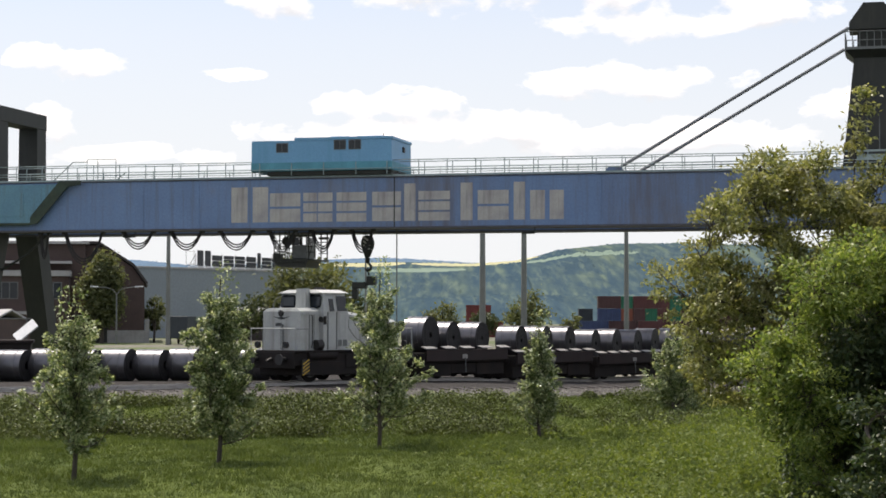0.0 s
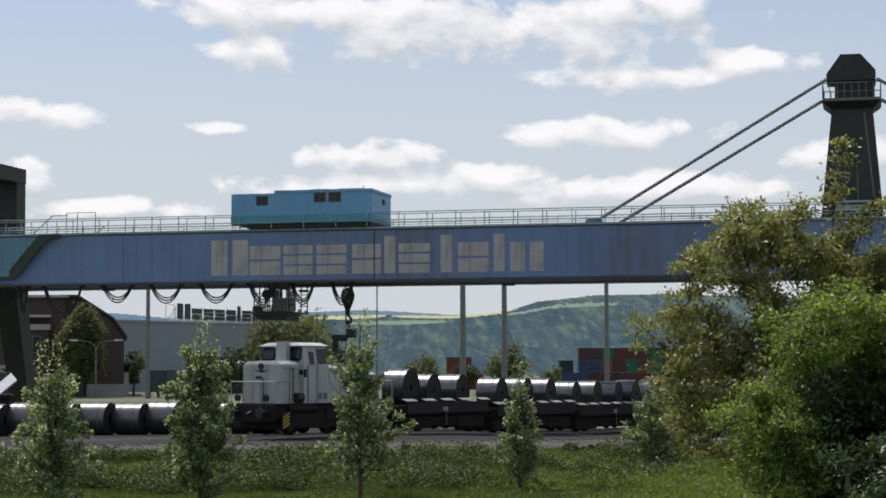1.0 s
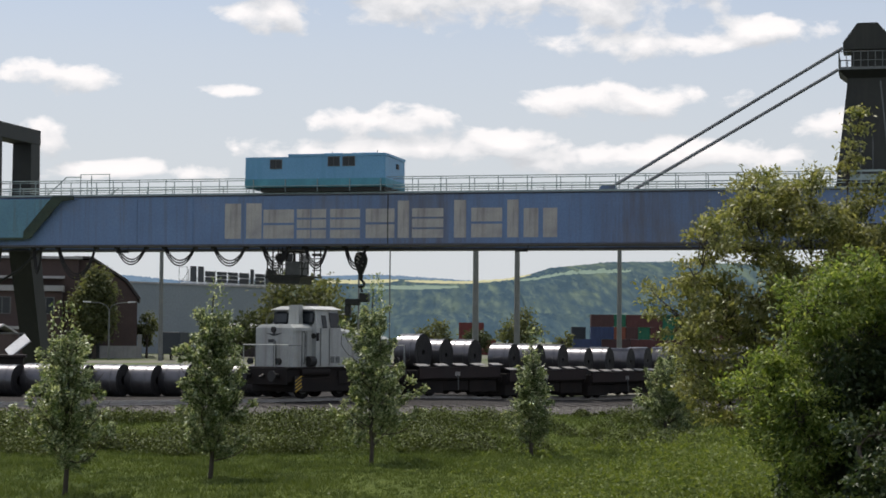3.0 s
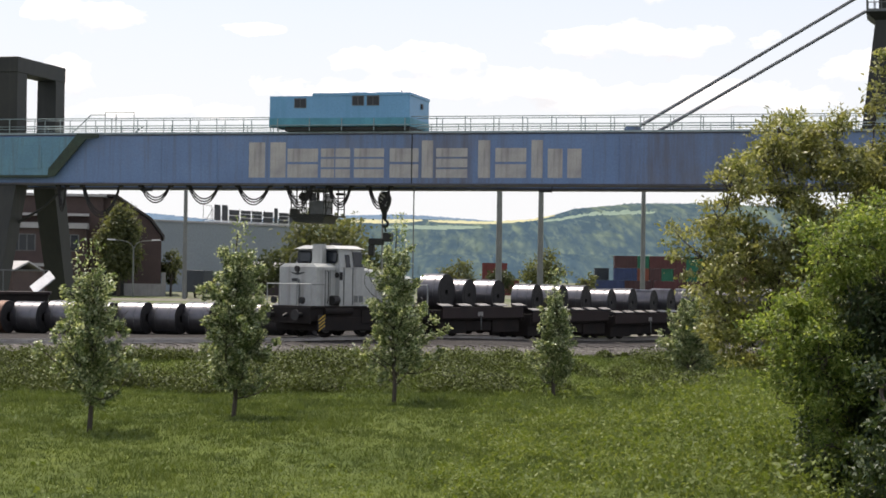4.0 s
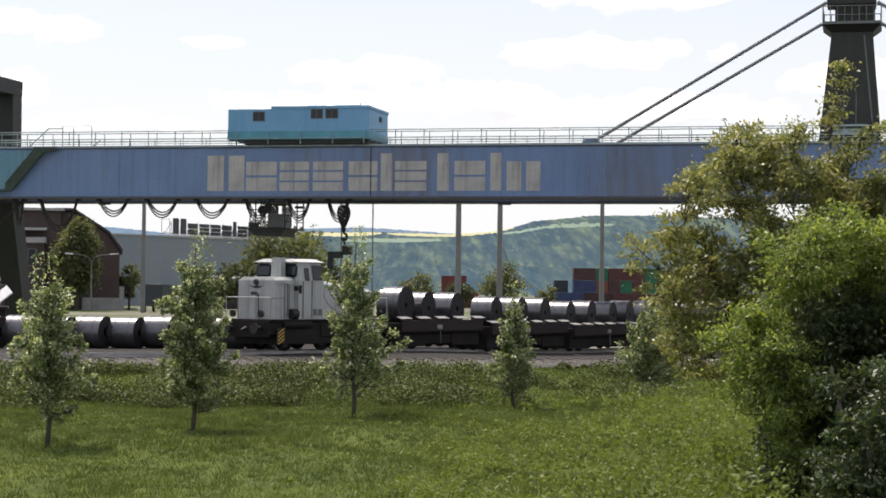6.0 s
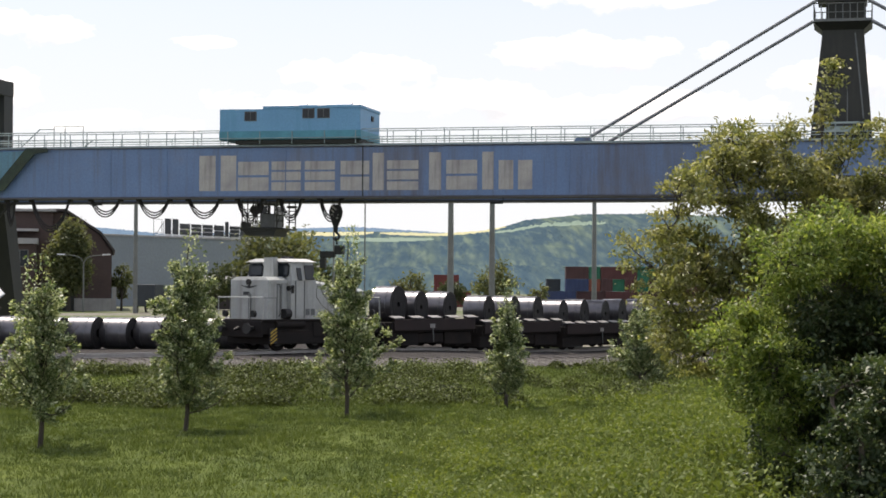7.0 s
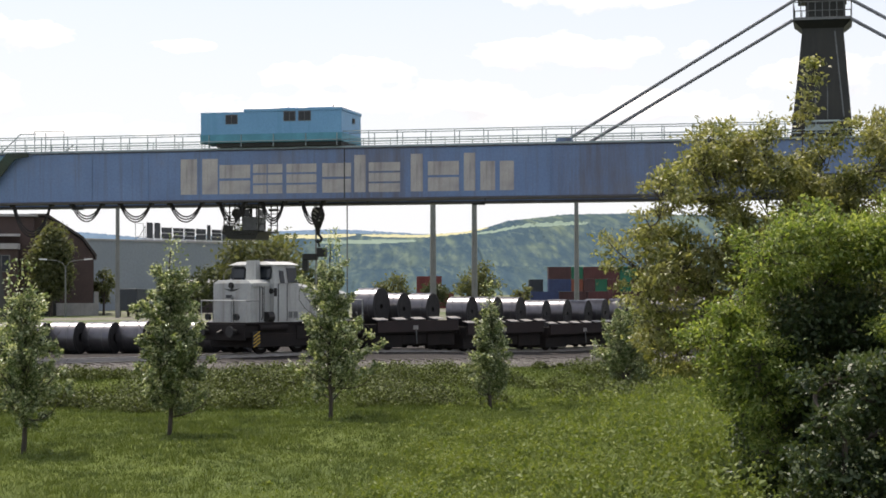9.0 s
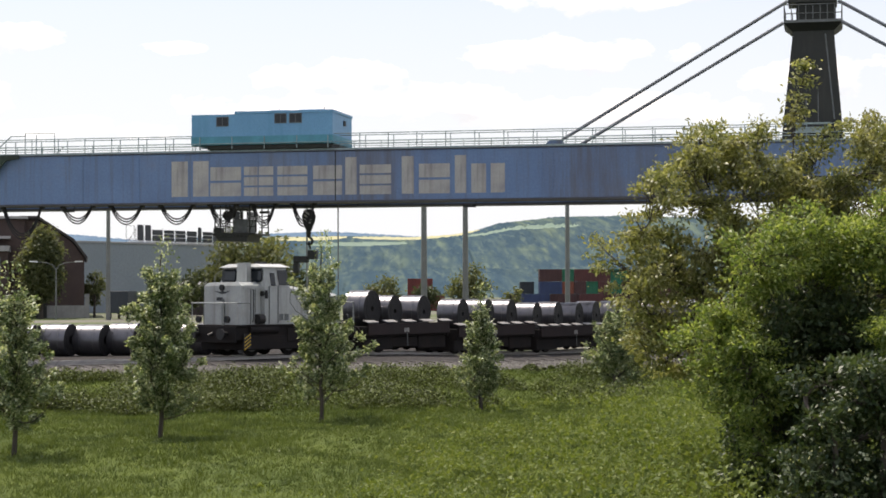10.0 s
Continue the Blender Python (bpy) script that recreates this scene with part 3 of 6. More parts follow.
def girder(y0):
    bm = bmesh.new()
    box(bm, LEFT, RIGHT, y0, y0 + 1.5, BOT + 0.12, TOP - 0.06, 0.02)
    g = cp("girder", bm, GIRDER_BLUE, "weathered blue box girder with dirt runs")
    bm = bmesh.new()
    box(bm, LEFT, RIGHT, y0 - 0.12, y0 + 1.62, BOT, BOT + 0.117, 0.01)
    part("bottom_flange", bm, FLANGE, g, "grime-grey bottom flange")
    bm = bmesh.new()
    box(bm, LEFT, RIGHT, y0 - 0.08, y0 + 1.58, TOP - 0.057, TOP, 0.01)
    part("top_flange", bm, FLANGE, g)
    for x in (-15.2, -11.6, -4.1, 0.65, 12.95, 13.6, 20.4):
        part("web_seam", Box(x - 0.03, x + 0.03, y0 - 0.025, y0 - 0.001, BOT + 0.12, TOP - 0.06), DARK_STEEL if x == 0.65 else GIRDER_BLUE, g)
    return g


def railing(y, x0, x1):
    r = part("railing", Tube([(x0, y, TOP + 0.98 - CZ), (x1, y, TOP + 0.98 - CZ)], 0.03), RAILING, crane, "pale green handrail")
    for h in (0.34, 0.50):
        part("mid_rail", Tube([(x0, y, TOP + h - CZ), (x1, y, TOP + h - CZ)], 0.022, 5), RAILING, r)
    part("toe_board", Box(x0, x1, y - 0.012, y + 0.012, TOP + 0.004 - CZ, TOP + 0.12 - CZ), RAILING, r)
    me = None
    x = x0
    while x <= x1:
        if me is None:
            first = part("post", Tube([(0, 0, 0), (0, 0, 0.98)], 0.028, 6), RAILING, r)
            me = first.data
            ob = first
        else:
            ob = new("post", me)
            ob.parent = r
        ob.location = (x, y, TOP - CZ)
        x += 1.72
    return r


near_girder = girder(0.0)
girder(GAP)
railing(0.05, LEFT, RIGHT)
railing(1.45, LEFT, RIGHT)
railing(GAP + 0.05, LEFT, RIGHT)

# worn painted panels, one block for each place of the faded sign on the girder
BLOCKS = [(-9.52, -7.19, 2.12, 1), (-7.08, -5.16, 1.74, 2), (-4.98, -3.16, 1.74, 3), (-2.91, -1.06, 1.74, 3), (-0.71, 1.05, 1.74, 2),
          (1.25, 1.94, 2.2, 0), (2.12, 4.02, 1.74, 3), (4.66, 5.38, 2.2, 0), (5.69, 7.53, 1.74, 2), (7.83, 8.5, 2.2, 0), (8.8, 10.78, 1.70, 1)]


def sign_block(w, h, style, depth):
    """A plain block: whole, or of two upright, two level or three level bars."""
    bm = bmesh.new()
    if style == 0:
        box(bm, 0, w, -depth, 0, 0, h)
    elif style == 1:
        box(bm, 0, w * 0.44, -depth, 0, 0, h)
        box(bm, w * 0.58, w, -depth, 0, 0, h)
    elif style == 2:
        box(bm, 0, w, -depth, 0, 0, h * 0.46)
        box(bm, 0, w, -depth, 0, h * 0.54, h)
    else:
        for a, b in ((0.0, 0.29), (0.355, 0.645), (0.71, 1.0)):
            box(bm, 0, w, -depth, 0, h * a, h * b)
    return bm


for x0, x1, h, style in BLOCKS:
    ob = part("painted_block", sign_block(x1 - x0, h, style, 0.006), CREAM, near_girder, "faded cream painted block")
    ob.location = (x0, -0.003, 9.24)
for x, z, w, hgt in ((21.0, 10.55, 0.22, 0.75), (21.75, 10.6, 0.3, 0.35), (20.9, 11.0, 0.35, 0.2)):
    part("rust_hole", Prism([(x, z), (x + w * 0.5, z - hgt * 0.2), (x + w, z + hgt * 0.2), (x + w * 0.8, z + hgt), (x + w * 0.2, z + hgt * 0.9)], -0.012, -0.002), BLACK, near_girder, "dark rusted patch")
# teal repair box at the left end and its dark slanted edge
tb = Prism([(LEFT, 9.34), (-22.3, 9.34), (-20.0, 11.72), (LEFT, 11.72)], -0.30, -0.01)
teal = cp("end_box", tb, GIRDER_TEAL, "teal painted end box")
part("slanted_edge", Prism([(-22.55, 9.22), (-22.05, 9.32), (-20.05, 11.55), (-19.2, 11.66), (-19.2, 11.90), (-20.6, 11.90), (-22.5, 9.75)], -0.40, -0.302), MOSSY, teal, "mossy dark slanted edge")
part("lower_edge", Box(LEFT, -22.56, -0.36, -0.302, 9.20, 9.36, 0.02), MOSSY, teal)
part("hatch", Box(-24.6, -23.0, -0.33, -0.302, 9.75, 11.2, 0.01), GIRDER_TEAL, teal)

# left portal with splayed legs


def leg(x0, x1, y0, y1, z0, z1, w):
    bm = bmesh.new()
    return loft(bm, rect(x0, y0, w[0], w[1], z0), rect(x1, y1, w[2], w[3], z1))


PX = -25.6
for y, foot in ((0.75, -1.7), (GAP + 0.75, GAP + 3.1)):
    cp("leg", leg(PX, PX, foot, y, 0.95, BOT - 0.004, (1.3, 1.3, 1.5, 1.6)), DARK_STEEL, "dark tapered steel leg")
    cp("pillar", leg(PX, PX, y, y, TOP + 0.004, 15.86, (1.35, 1.3, 1.3, 1.3)), DARK_STEEL, "dark square steel pillar")
    cp("bogie", Box(PX - 2.5, PX + 2.5, foot - 0.5, foot + 0.5, 0.62, 1.45, 0.08), DARK_STEEL)
cp("cross_beam", Box(PX - 0.68, PX + 0.68, 0.05, GAP + 1.45, 15.82, 16.80, 0.03), DARK_STEEL, "dark beam joining the pillars")
cp("saddle_beam", Box(PX - 0.75, PX + 0.75, 1.502, GAP - 0.002, BOT + 0.3, BOT + 1.3, 0.03), DARK_STEEL)
cp("brace", Tube([(-21.9, 0.6, 8.6), (-23.2, 0.6, 7.4), (-25.0, 0.5, 6.4)], 0.08), DARK_STEEL)

# tower with its gallery and hood
TX, TY = 28.2, 3.0


def tower():
    bm = bmesh.new()
    loft(bm, rect(TX, TY, 3.85, 4.0, TOP - 2), rect(TX + 0.12, TY, 2.2, 2.4, 18.75))
    t = cp("tower", bm, DARK_STEEL, "dark tapered steel tower")
    part("tower_leg", loft(bmesh.new(), rect(TX, TY, 4.8, 9.0, 0.6), rect(TX, TY, 3.85, 7.6, TOP - 2.01)), DARK_STEEL, t)
    part("gallery_floor", loft(bmesh.new(), rect(TX + 0.1, TY, 2.35, 2.5, 18.3), rect(TX + 0.1, TY, 3.3, 3.5, 18.72)), DARK_STEEL, t)
    part("upper_cabin", Box(TX - 0.85, TX + 1.38, TY - 0.9, TY + 0.9, 18.755, 20.0, 0.02), DARK_STEEL, t)
    hood = prism(bmesh.new(), [(TX - 1.30, 19.95), (TX + 1.45, 19.95), (TX + 1.45, 20.5), (TX + 0.62, 21.46), (TX - 0.5, 21.46), (TX - 1.30, 20.35)], TY - 1.2, TY + 1.2)
    part("hood", hood, DARK_STEEL, t, "dark sloping steel hood")
    for yy in (TY - 1.72, TY + 1.72):
        part("gallery_rail", Tube([(TX - 1.5, yy, 19.75), (TX + 1.7, yy, 19.75)], 0.03), GREY_STEEL, t)
        part("gallery_rail", Tube([(TX - 1.5, yy, 19.25), (TX + 1.7, yy, 19.25)], 0.025), GREY_STEEL, t)
        part("gallery_toe_board", Box(TX - 1.5, TX + 1.7, yy - 0.015, yy + 0.015, 18.724, 18.88), GREY_STEEL, t)
        for k in range(9):
            part("gallery_post", Tube([(TX - 1.5 + k * 0.4, yy, 18.724), (TX - 1.5 + k * 0.4, yy, 19.75)], 0.028), GREY_STEEL, t)
    for xx in (TX - 1.52, TX + 1.72):
        part("gallery_rail", Tube([(xx, TY - 1.7, 19.75), (xx, TY + 1.7, 19.75)], 0.03), GREY_STEEL, t)
        part("gallery_rail", Tube([(xx, TY - 1.7, 19.25), (xx, TY + 1.7, 19.25)], 0.025), GREY_STEEL, t)
        for k in range(1, 8):
            part("gallery_post", Tube([(xx, TY - 1.7 + k * 0.425, 18.724), (xx, TY - 1.7 + k * 0.425, 19.75)], 0.028), GREY_STEEL, t)
    for xx in (-0.35, 0.35):
        part("ladder_rail", Tube([(TX + xx, TY - 1.85, TOP + 0.1), (TX + xx * 0.9 + 0.05, TY - 1.14, 18.3)], 0.03), GREY_STEEL, t)
    part("conduit", Tube([(TX + 1.25, TY - 1.72, 13.2), (TX + 0.78, TY - 1.24, 18.1)], 0.05), GREY_STEEL, t, "grey pipe up the tower")
    part("notice_board", Box(TX - 0.9, TX + 1.0, TY - 2.1, TY - 2.05, 12.4, 13.0), RAILING, t, "pale notice board with a row of bars")
    part("notice_bar", Box(TX - 0.75, TX + 0.85, TY - 2.108, TY - 2.102, 12.75, 12.88), SIGN_DARK, t)
    # stays
    for top, foot in (((26.9, 19.95), (13.76, TOP + 0.25)), ((26.65, 18.72), (15.12, TOP + 0.12)), ((29.7, 19.9), (43.0, TOP + 0.2)), ((29.9, 18.7), (41.2, TOP + 0.1))):
        part("stay", Tube([(top[0], 1.2, top[1]), (foot[0], 0.75, foot[1])], 0.10, 8), STAY, t, "grey steel stay rope")
    for yy in (0.75,):
        part("stay_anchor", prism(bmesh.new(), [(13.0, TOP), (14.3, TOP), (14.0, TOP + 0.38), (13.3, TOP + 0.38)], yy - 0.3, yy + 0.3), GIRDER_BLUE, t)
    return t


tower()

# machinery house on the trolley
def machine_house():
    h = cp("machine_house", prism(bmesh.new(), [(-8.15, -0.30), (0.5, -0.30), (0.55, -0.25), (0.55, 4.2), (-8.15, 4.2)], 12.30, 14.10, "z"), HOUSE_BLUE, "turquoise sheet-steel machinery house")
    part("skirt", prism(bmesh.new(), [(-8.17, -0.33), (0.58, -0.33), (0.58, 4.23), (-8.17, 4.23)], 12.28, 12.78, "z"), HOUSE_GREEN, h, "greener painted lower edge")
    part("roof_sheet", prism(bmesh.new(), [(-5.45, -0.34), (0.60, -0.34), (0.60, 4.24), (-5.45, 4.24)], 14.104, 14.26, "z"), HOUSE_BLUE, h)
    part("roof_hatch", Box(-3.4, -2.3, 0.3, 1.6, 14.262, 14.36, 0.02), HOUSE_BLUE, h)
    part("roof_hatch", Box(-1.7, -0.1, 0.3, 1.6, 14.262, 14.36, 0.02), HOUSE_BLUE, h)
    for a, b, z0, z1 in ((-6.56, -5.88, 13.42, 13.92), (-2.96, -2.29, 13.54, 14.05), (-2.05, -1.35, 13.54, 14.05)):
        w = part("window", Box(a - 0.04, b + 0.04, -0.325, -0.302, z0 - 0.04, z1 + 0.04), GREY_STEEL, h)
        part("pane", Box(a, (a + b) / 2 - 0.02, -0.34, -0.328, z0, z1), GLASS, w)
        part("pane", Box((a + b) / 2 + 0.02, b, -0.34, -0.328, z0, z1), GLASS, w)
    part("vent", Box(0.553, 0.62, 2.2, 2.6, 13.5, 13.8), BLACK, h)
    part("trolley_frame", Box(-7.2, 0.5, -0.2, 6.6, 12.02, 12.276, 0.02), DARK_STEEL, h)
    for x in (-6.2, -1.0):
        for y in (0.35, GAP + 0.75):
            part("wheel", Tube([(x, y, 12.10), (x, y + 0.15, 12.10)], 0.20, 14), DARK_STEEL, h)
    for x in (-7.6, -5.6, -3.6, -1.6, 0.3):
        part("lower_post", Tube([(x, -0.4, 12.0), (x, -0.4, 12.75)], 0.03), RAILING, h)
    part("lower_rail", Tube([(-8.1, -0.4, 12.35), (0.6, -0.4, 12.35)], 0.03), RAILING, h)
    part("aerial", Tube([(-0.3, 1, 14.36), (-0.3, 1, 14.55)], 0.03), GREY_STEEL, h)
    part("aerial", Tube([(-3.1, 1, 14.36), (-3.1, 1, 14.5)], 0.03), GREY_STEEL, h)


machine_house()

# stair cage, bracket lamps


def stair_cage():
    c = cp("stair_cage", Tube([(-19.12, 0.4, TOP), (-19.12, 0.4, 13.27), (-17.2, 0.4, 13.27), (-17.2, 0.4, TOP)], 0.035), RAILING, "pale tubular stair cage")
    part("cage_post", Tube([(-18.75, 1.2, TOP), (-18.75, 1.2, 13.27)], 0.03), RAILING, c)
    part("hand_rail", Tube([(-21.4, 0.5, TOP + 0.1), (-20.1, 0.5, TOP + 1.25), (-19.1, 0.5, TOP + 1.25)], 0.035), RAILING, c)
    part("hand_rail", Tube([(-17.2, 0.5, TOP + 0.1), (-16.6, 0.5, TOP + 0.55), (-15.2, 0.5, TOP + 0.55)], 0.035), RAILING, c)


stair_cage()
for x in (-15.9, 9.0, 23.5):
    b = cp("lamp_bracket", Tube([(x, 0.4, BOT), (x, 0.4, BOT - 0.22), (x - 0.25, 0.4, BOT - 0.22)], 0.03), DARK_STEEL, "small lamp under the girder")
    part("lamp_head", Box(x - 0.75, x, 0.25, 0.5, BOT - 0.36, BOT - 0.24, 0.02), DARK_STEEL, b)
# festoon cables in loops under the girder


def festoon(x0, x1, sag, y, n=3):
    f = None
    for k in range(n):
        pts = []
        for i in range(13):
            u = i / 12
            s = (sag - 0.16 * k) * (1 - (2 * u - 1) ** 2) ** 0.85
            pts.append((x0 + 0.06 * k + (x1 - x0 - 0.12 * k) * u, y + 0.05 * k, BOT - 0.02 - s))
        bm = Tube(pts, 0.045, 5)
        if f is None:
            f = cp("festoon_cable", bm, BLACK, "black cable loops")
        else:
            part("cable", bm, BLACK, f)
    for x in (x0, x1):
        part("cable_trolley", Box(x - 0.12, x + 0.12, y - 0.1, y + 0.2, BOT - 0.12, BOT - 0.003), DARK_STEEL, f)


for a, b, s in ((-22.2, -21.6, 1.6), (-20.57, -18.0, 1.95), (-16.66, -14.71, 1.05), (-13.54, -11.53, 1.12), (-10.37, -8.29, 1.15), (-7.25, -5.6, 1.3), (-4.6, -3.15, 1.3), (-2.1, -0.72, 1.35)):
    festoon(a, b, s, 0.35)
part("hang_rope", Tube([(0.65, 0.6, BOT - CZ), (0.65, 0.6, 1.0)], 0.04, 5), MAST, crane)


def driver_cab():
    y0, y1 = 1.7, 4.4
    c = cp("driver_cab", Box(-5.05, -4.15, 2.0, 3.6, 7.12, 7.95, 0.03), GREY_STEEL, "grey glazed driver's cab hung below the girders")
    part("cab_front_pane", Box(-4.98, -4.62, 1.97, 1.997, 7.95, 8.42, 0.01), GLASS, c)
    part("cab_side_pane", Box(-4.15, -4.12, 2.1, 3.5, 7.95, 8.42, 0.01), GLASS, c)
    for x in (-5.03, -4.58, -4.17):
        for y in (2.02, 3.58):
            part("corner_post", Tube([(x, y, 7.94), (x, y, 8.5)], 0.04), DARK_STEEL, c)
    part("platform", prism(bmesh.new(), [(-6.25, 6.92), (-4.0, 6.92), (-3.85, 7.10), (-6.0, 7.12), (-6.3, 7.05)], y0, y1), DARK_STEEL, c)
    part("platform_skirt", prism(bmesh.new(), [(-5.9, 6.62), (-4.15, 6.58), (-4.05, 6.917), (-6.15, 6.917)], y0 + 0.1, y1 - 0.1), DARK_STEEL, c)
    part("end_box", Box(-6.2, -5.75, y0 + 0.05, y0 + 0.7, 7.124, 7.45, 0.02), DARK_STEEL, c)
    for x in (-6.15, -5.8, -5.45, -5.2, -3.95, -3.55):
        for y in (y0 + 0.1, y1 - 0.1):
            part("hanger", Tube([(x, y, 7.11), (x, y, BOT)], 0.04), DARK_STEEL, c)
    for z in (7.5, 7.85, 8.2):
        for y in (y0 + 0.1, y1 - 0.1):
            part("guard_rail", Tube([(-6.2, y, z), (-5.2, y, z)], 0.03), DARK_STEEL, c)
            part("guard_rail", Tube([(-4.1, y, z), (-3.5, y, z)], 0.03), DARK_STEEL, c)
    for a, b in ((-6.15, -5.45), (-5.45, -6.15), (-3.95, -3.55)):
        part("cross_brace", Tube([(a, y0 + 0.1, 7.2), (b, y0 + 0.1, 8.5)], 0.025, 5), DARK_STEEL, c)
    part("side_step", Box(-4.0, -3.45, y0, y1, 7.0, 7.08, 0.01), DARK_STEEL, c)
    part("cable_drum", Tube([(-5.6, 2.4, 8.2), (-5.6, 2.9, 8.2)], 0.28, 14), BLACK, c)
    part("winch_box", Box(-5.3, -4.9, y0 + 0.2, y0 + 0.6, 8.1, 8.6, 0.03), BLACK, c)
    part("floodlight", Box(-3.4, -2.85, 2.0, 2.4, 8.28, 8.42, 0.02), DARK_STEEL, c)
    part("roof_plate", Box(-5.1, -4.1, 1.95, 3.65, 8.5, 8.58), DARK_STEEL, c)
    c.location.x = -1.25


driver_cab()


def hook_block():
    x, y = -1.75, 2.7
    bm = bmesh.new()
    prof = [(0.02, 8.2), (0.33, 8.08), (0.44, 7.75), (0.40, 7.45), (0.26, 7.1), (0.16, 6.85), (0.02, 6.8)]
    rings = []
    for r, z in prof:
        rings.append([bm.verts.new((x + r * math.cos(k * math.pi / 8), y + 0.55 * r * math.sin(k * math.pi / 8), z)) for k in range(16)])
    for q, r in zip(rings, rings[1:]):
        for k in range(16):
            bm.faces.new((q[k], q[(k + 1) % 16], r[(k + 1) % 16], r[k]))
    bmesh.ops.recalc_face_normals(bm, faces=bm.faces)
    h = cp("hook_block", bm, DARK_STEEL, "dark hook block with pale diagonal bands", smooth=True)
    for k in range(3):
        part("warning_band", Box(-0.30 + 0.02 * k, 0.30 - 0.05 * k, -0.02, 0.02, -0.05, 0.05, m=pose(x, y - 0.235 + 0.02 * k, 7.92 - 0.24 * k, 0, 35, 0)), CREAM, h)
    part("shank", Tube([(x, y, 6.82), (x, y, 6.5)], [0.16, 0.12], 8), DARK_STEEL, h)
    pts = [(x, y, 6.55)] + [(x + 0.02 + 0.2 * math.sin(a), y, 6.25 - 0.2 * math.cos(a)) for a in [radians(v) for v in range(160, -100, -26)]]
    part("hook", Tube(pts, [0.08] * (len(pts) - 2) + [0.05, 0.02], 7), DARK_STEEL, h)
    for dx in (-0.22, -0.12, 0.12, 0.22):
        part("hoist_rope", Tube([(x + dx, y, 7.9), (x + dx, y, 12.0)], 0.02, 5), DARK_STEEL, h)

    t = part("lifting_tongs", Tube([(x, y, 6.2), (x + 0.1, y, 5.75)], 0.06, 8), DARK_STEEL, h, "dark lifting tongs on the hook")
    part("tong_head", Box(x - 0.02, x + 0.52, y - 0.25, y + 0.25, 5.15, 5.7, 0.04), DARK_STEEL, t)
    part("tong_arm", Box(x - 0.95, x - 0.03, y - 0.2, y + 0.2, 4.95, 5.35, 0.04), DARK_STEEL, t)
    part("tong_jaw", Box(x - 0.95, x - 0.6, y - 0.22, y + 0.22, 4.3, 4.947, 0.05), DARK_STEEL, t)
    h.location.z += 0.35

hook_block()

# ------------------------------------------------------------------ buildings in the distance


def brick_hall():
    """Gabled brick works hall; local x along its front, y away."""
    b = thing("brick_works_hall", pose(-34.9, 226, 0.55, 0, 0, 8.8), "dark red brick works hall with light roof bands", "building")
    part("gable_wall", Prism([(-13, 0), (0, 0), (0, 7.2), (-1.5, 9.2), (-5.6, 11.8), (-7.4, 11.8), (-11.5, 9.2), (-13, 7.2)], 0, 30), BRICK, b)
    part("roof", Prism([(0.2, 7.1), (-1.4, 9.3), (-5.5, 11.95), (-7.5, 11.95), (-11.6, 9.3), (-13.2, 7.1), (-13.4, 7.3), (-11.75, 9.55), (-7.55, 12.25), (-5.45, 12.25), (-1.25, 9.55), (0.4, 7.3)], -0.4, 30.4), ROOF_DARK, b)
    part("plinth", Box(-13, 0.1, -0.15, -0.002, 0, 1.5), CONCRETE, b)
    part("corner_wall", Box(0.102, 0.6, -0.2, 0.6, 0, 2.9), CONCRETE, b)
    part("gate", Box(-7.0, -4.4, -0.25, -0.152, 0, 3.4), DARK_STEEL, b)
    part("upper_wall", Box(-64, -7.0, -1.2, -0.16, 0, 11.85), BRICK, b)
    part("upper_roof", Box(-64, -6.6, -1.8, 3.0, 11.854, 12.15), ROOF_LIGHT, b)
    for z0, z1, y0 in ((9.45, 9.75, -3.0), (7.9, 8.55, -5.6)):
        part("aisle_roof", Box(-64, -8.6, y0, -1.21, z0, z1), ROOF_LIGHT, b)
    part("aisle_wall", Box(-64, -8.8, -5.2, -1.212, 0, 7.895), BRICK, b)
    part("lean_to_roof", Box(-64, -12, -8.0, -5.21, 3.4, 3.75), ROOF_LIGHT, b)
    part("lean_to_wall", Box(-64, -12.3, -7.7, -5.212, 0, 3.395), BRICK, b)
    for k in range(9):
        x = -11.5 - k * 5.0
        wdw = part("window", Box(x - 1.9, x + 1.9, -5.26, -5.202, 5.2, 7.2), GREY_STEEL, b)
        for i in range(4):
            part("pane", Box(x - 1.8 + i * 0.92, x - 1.0 + i * 0.92, -5.30, -5.262, 5.3, 7.1), GLASS, wdw)


brick_hall()


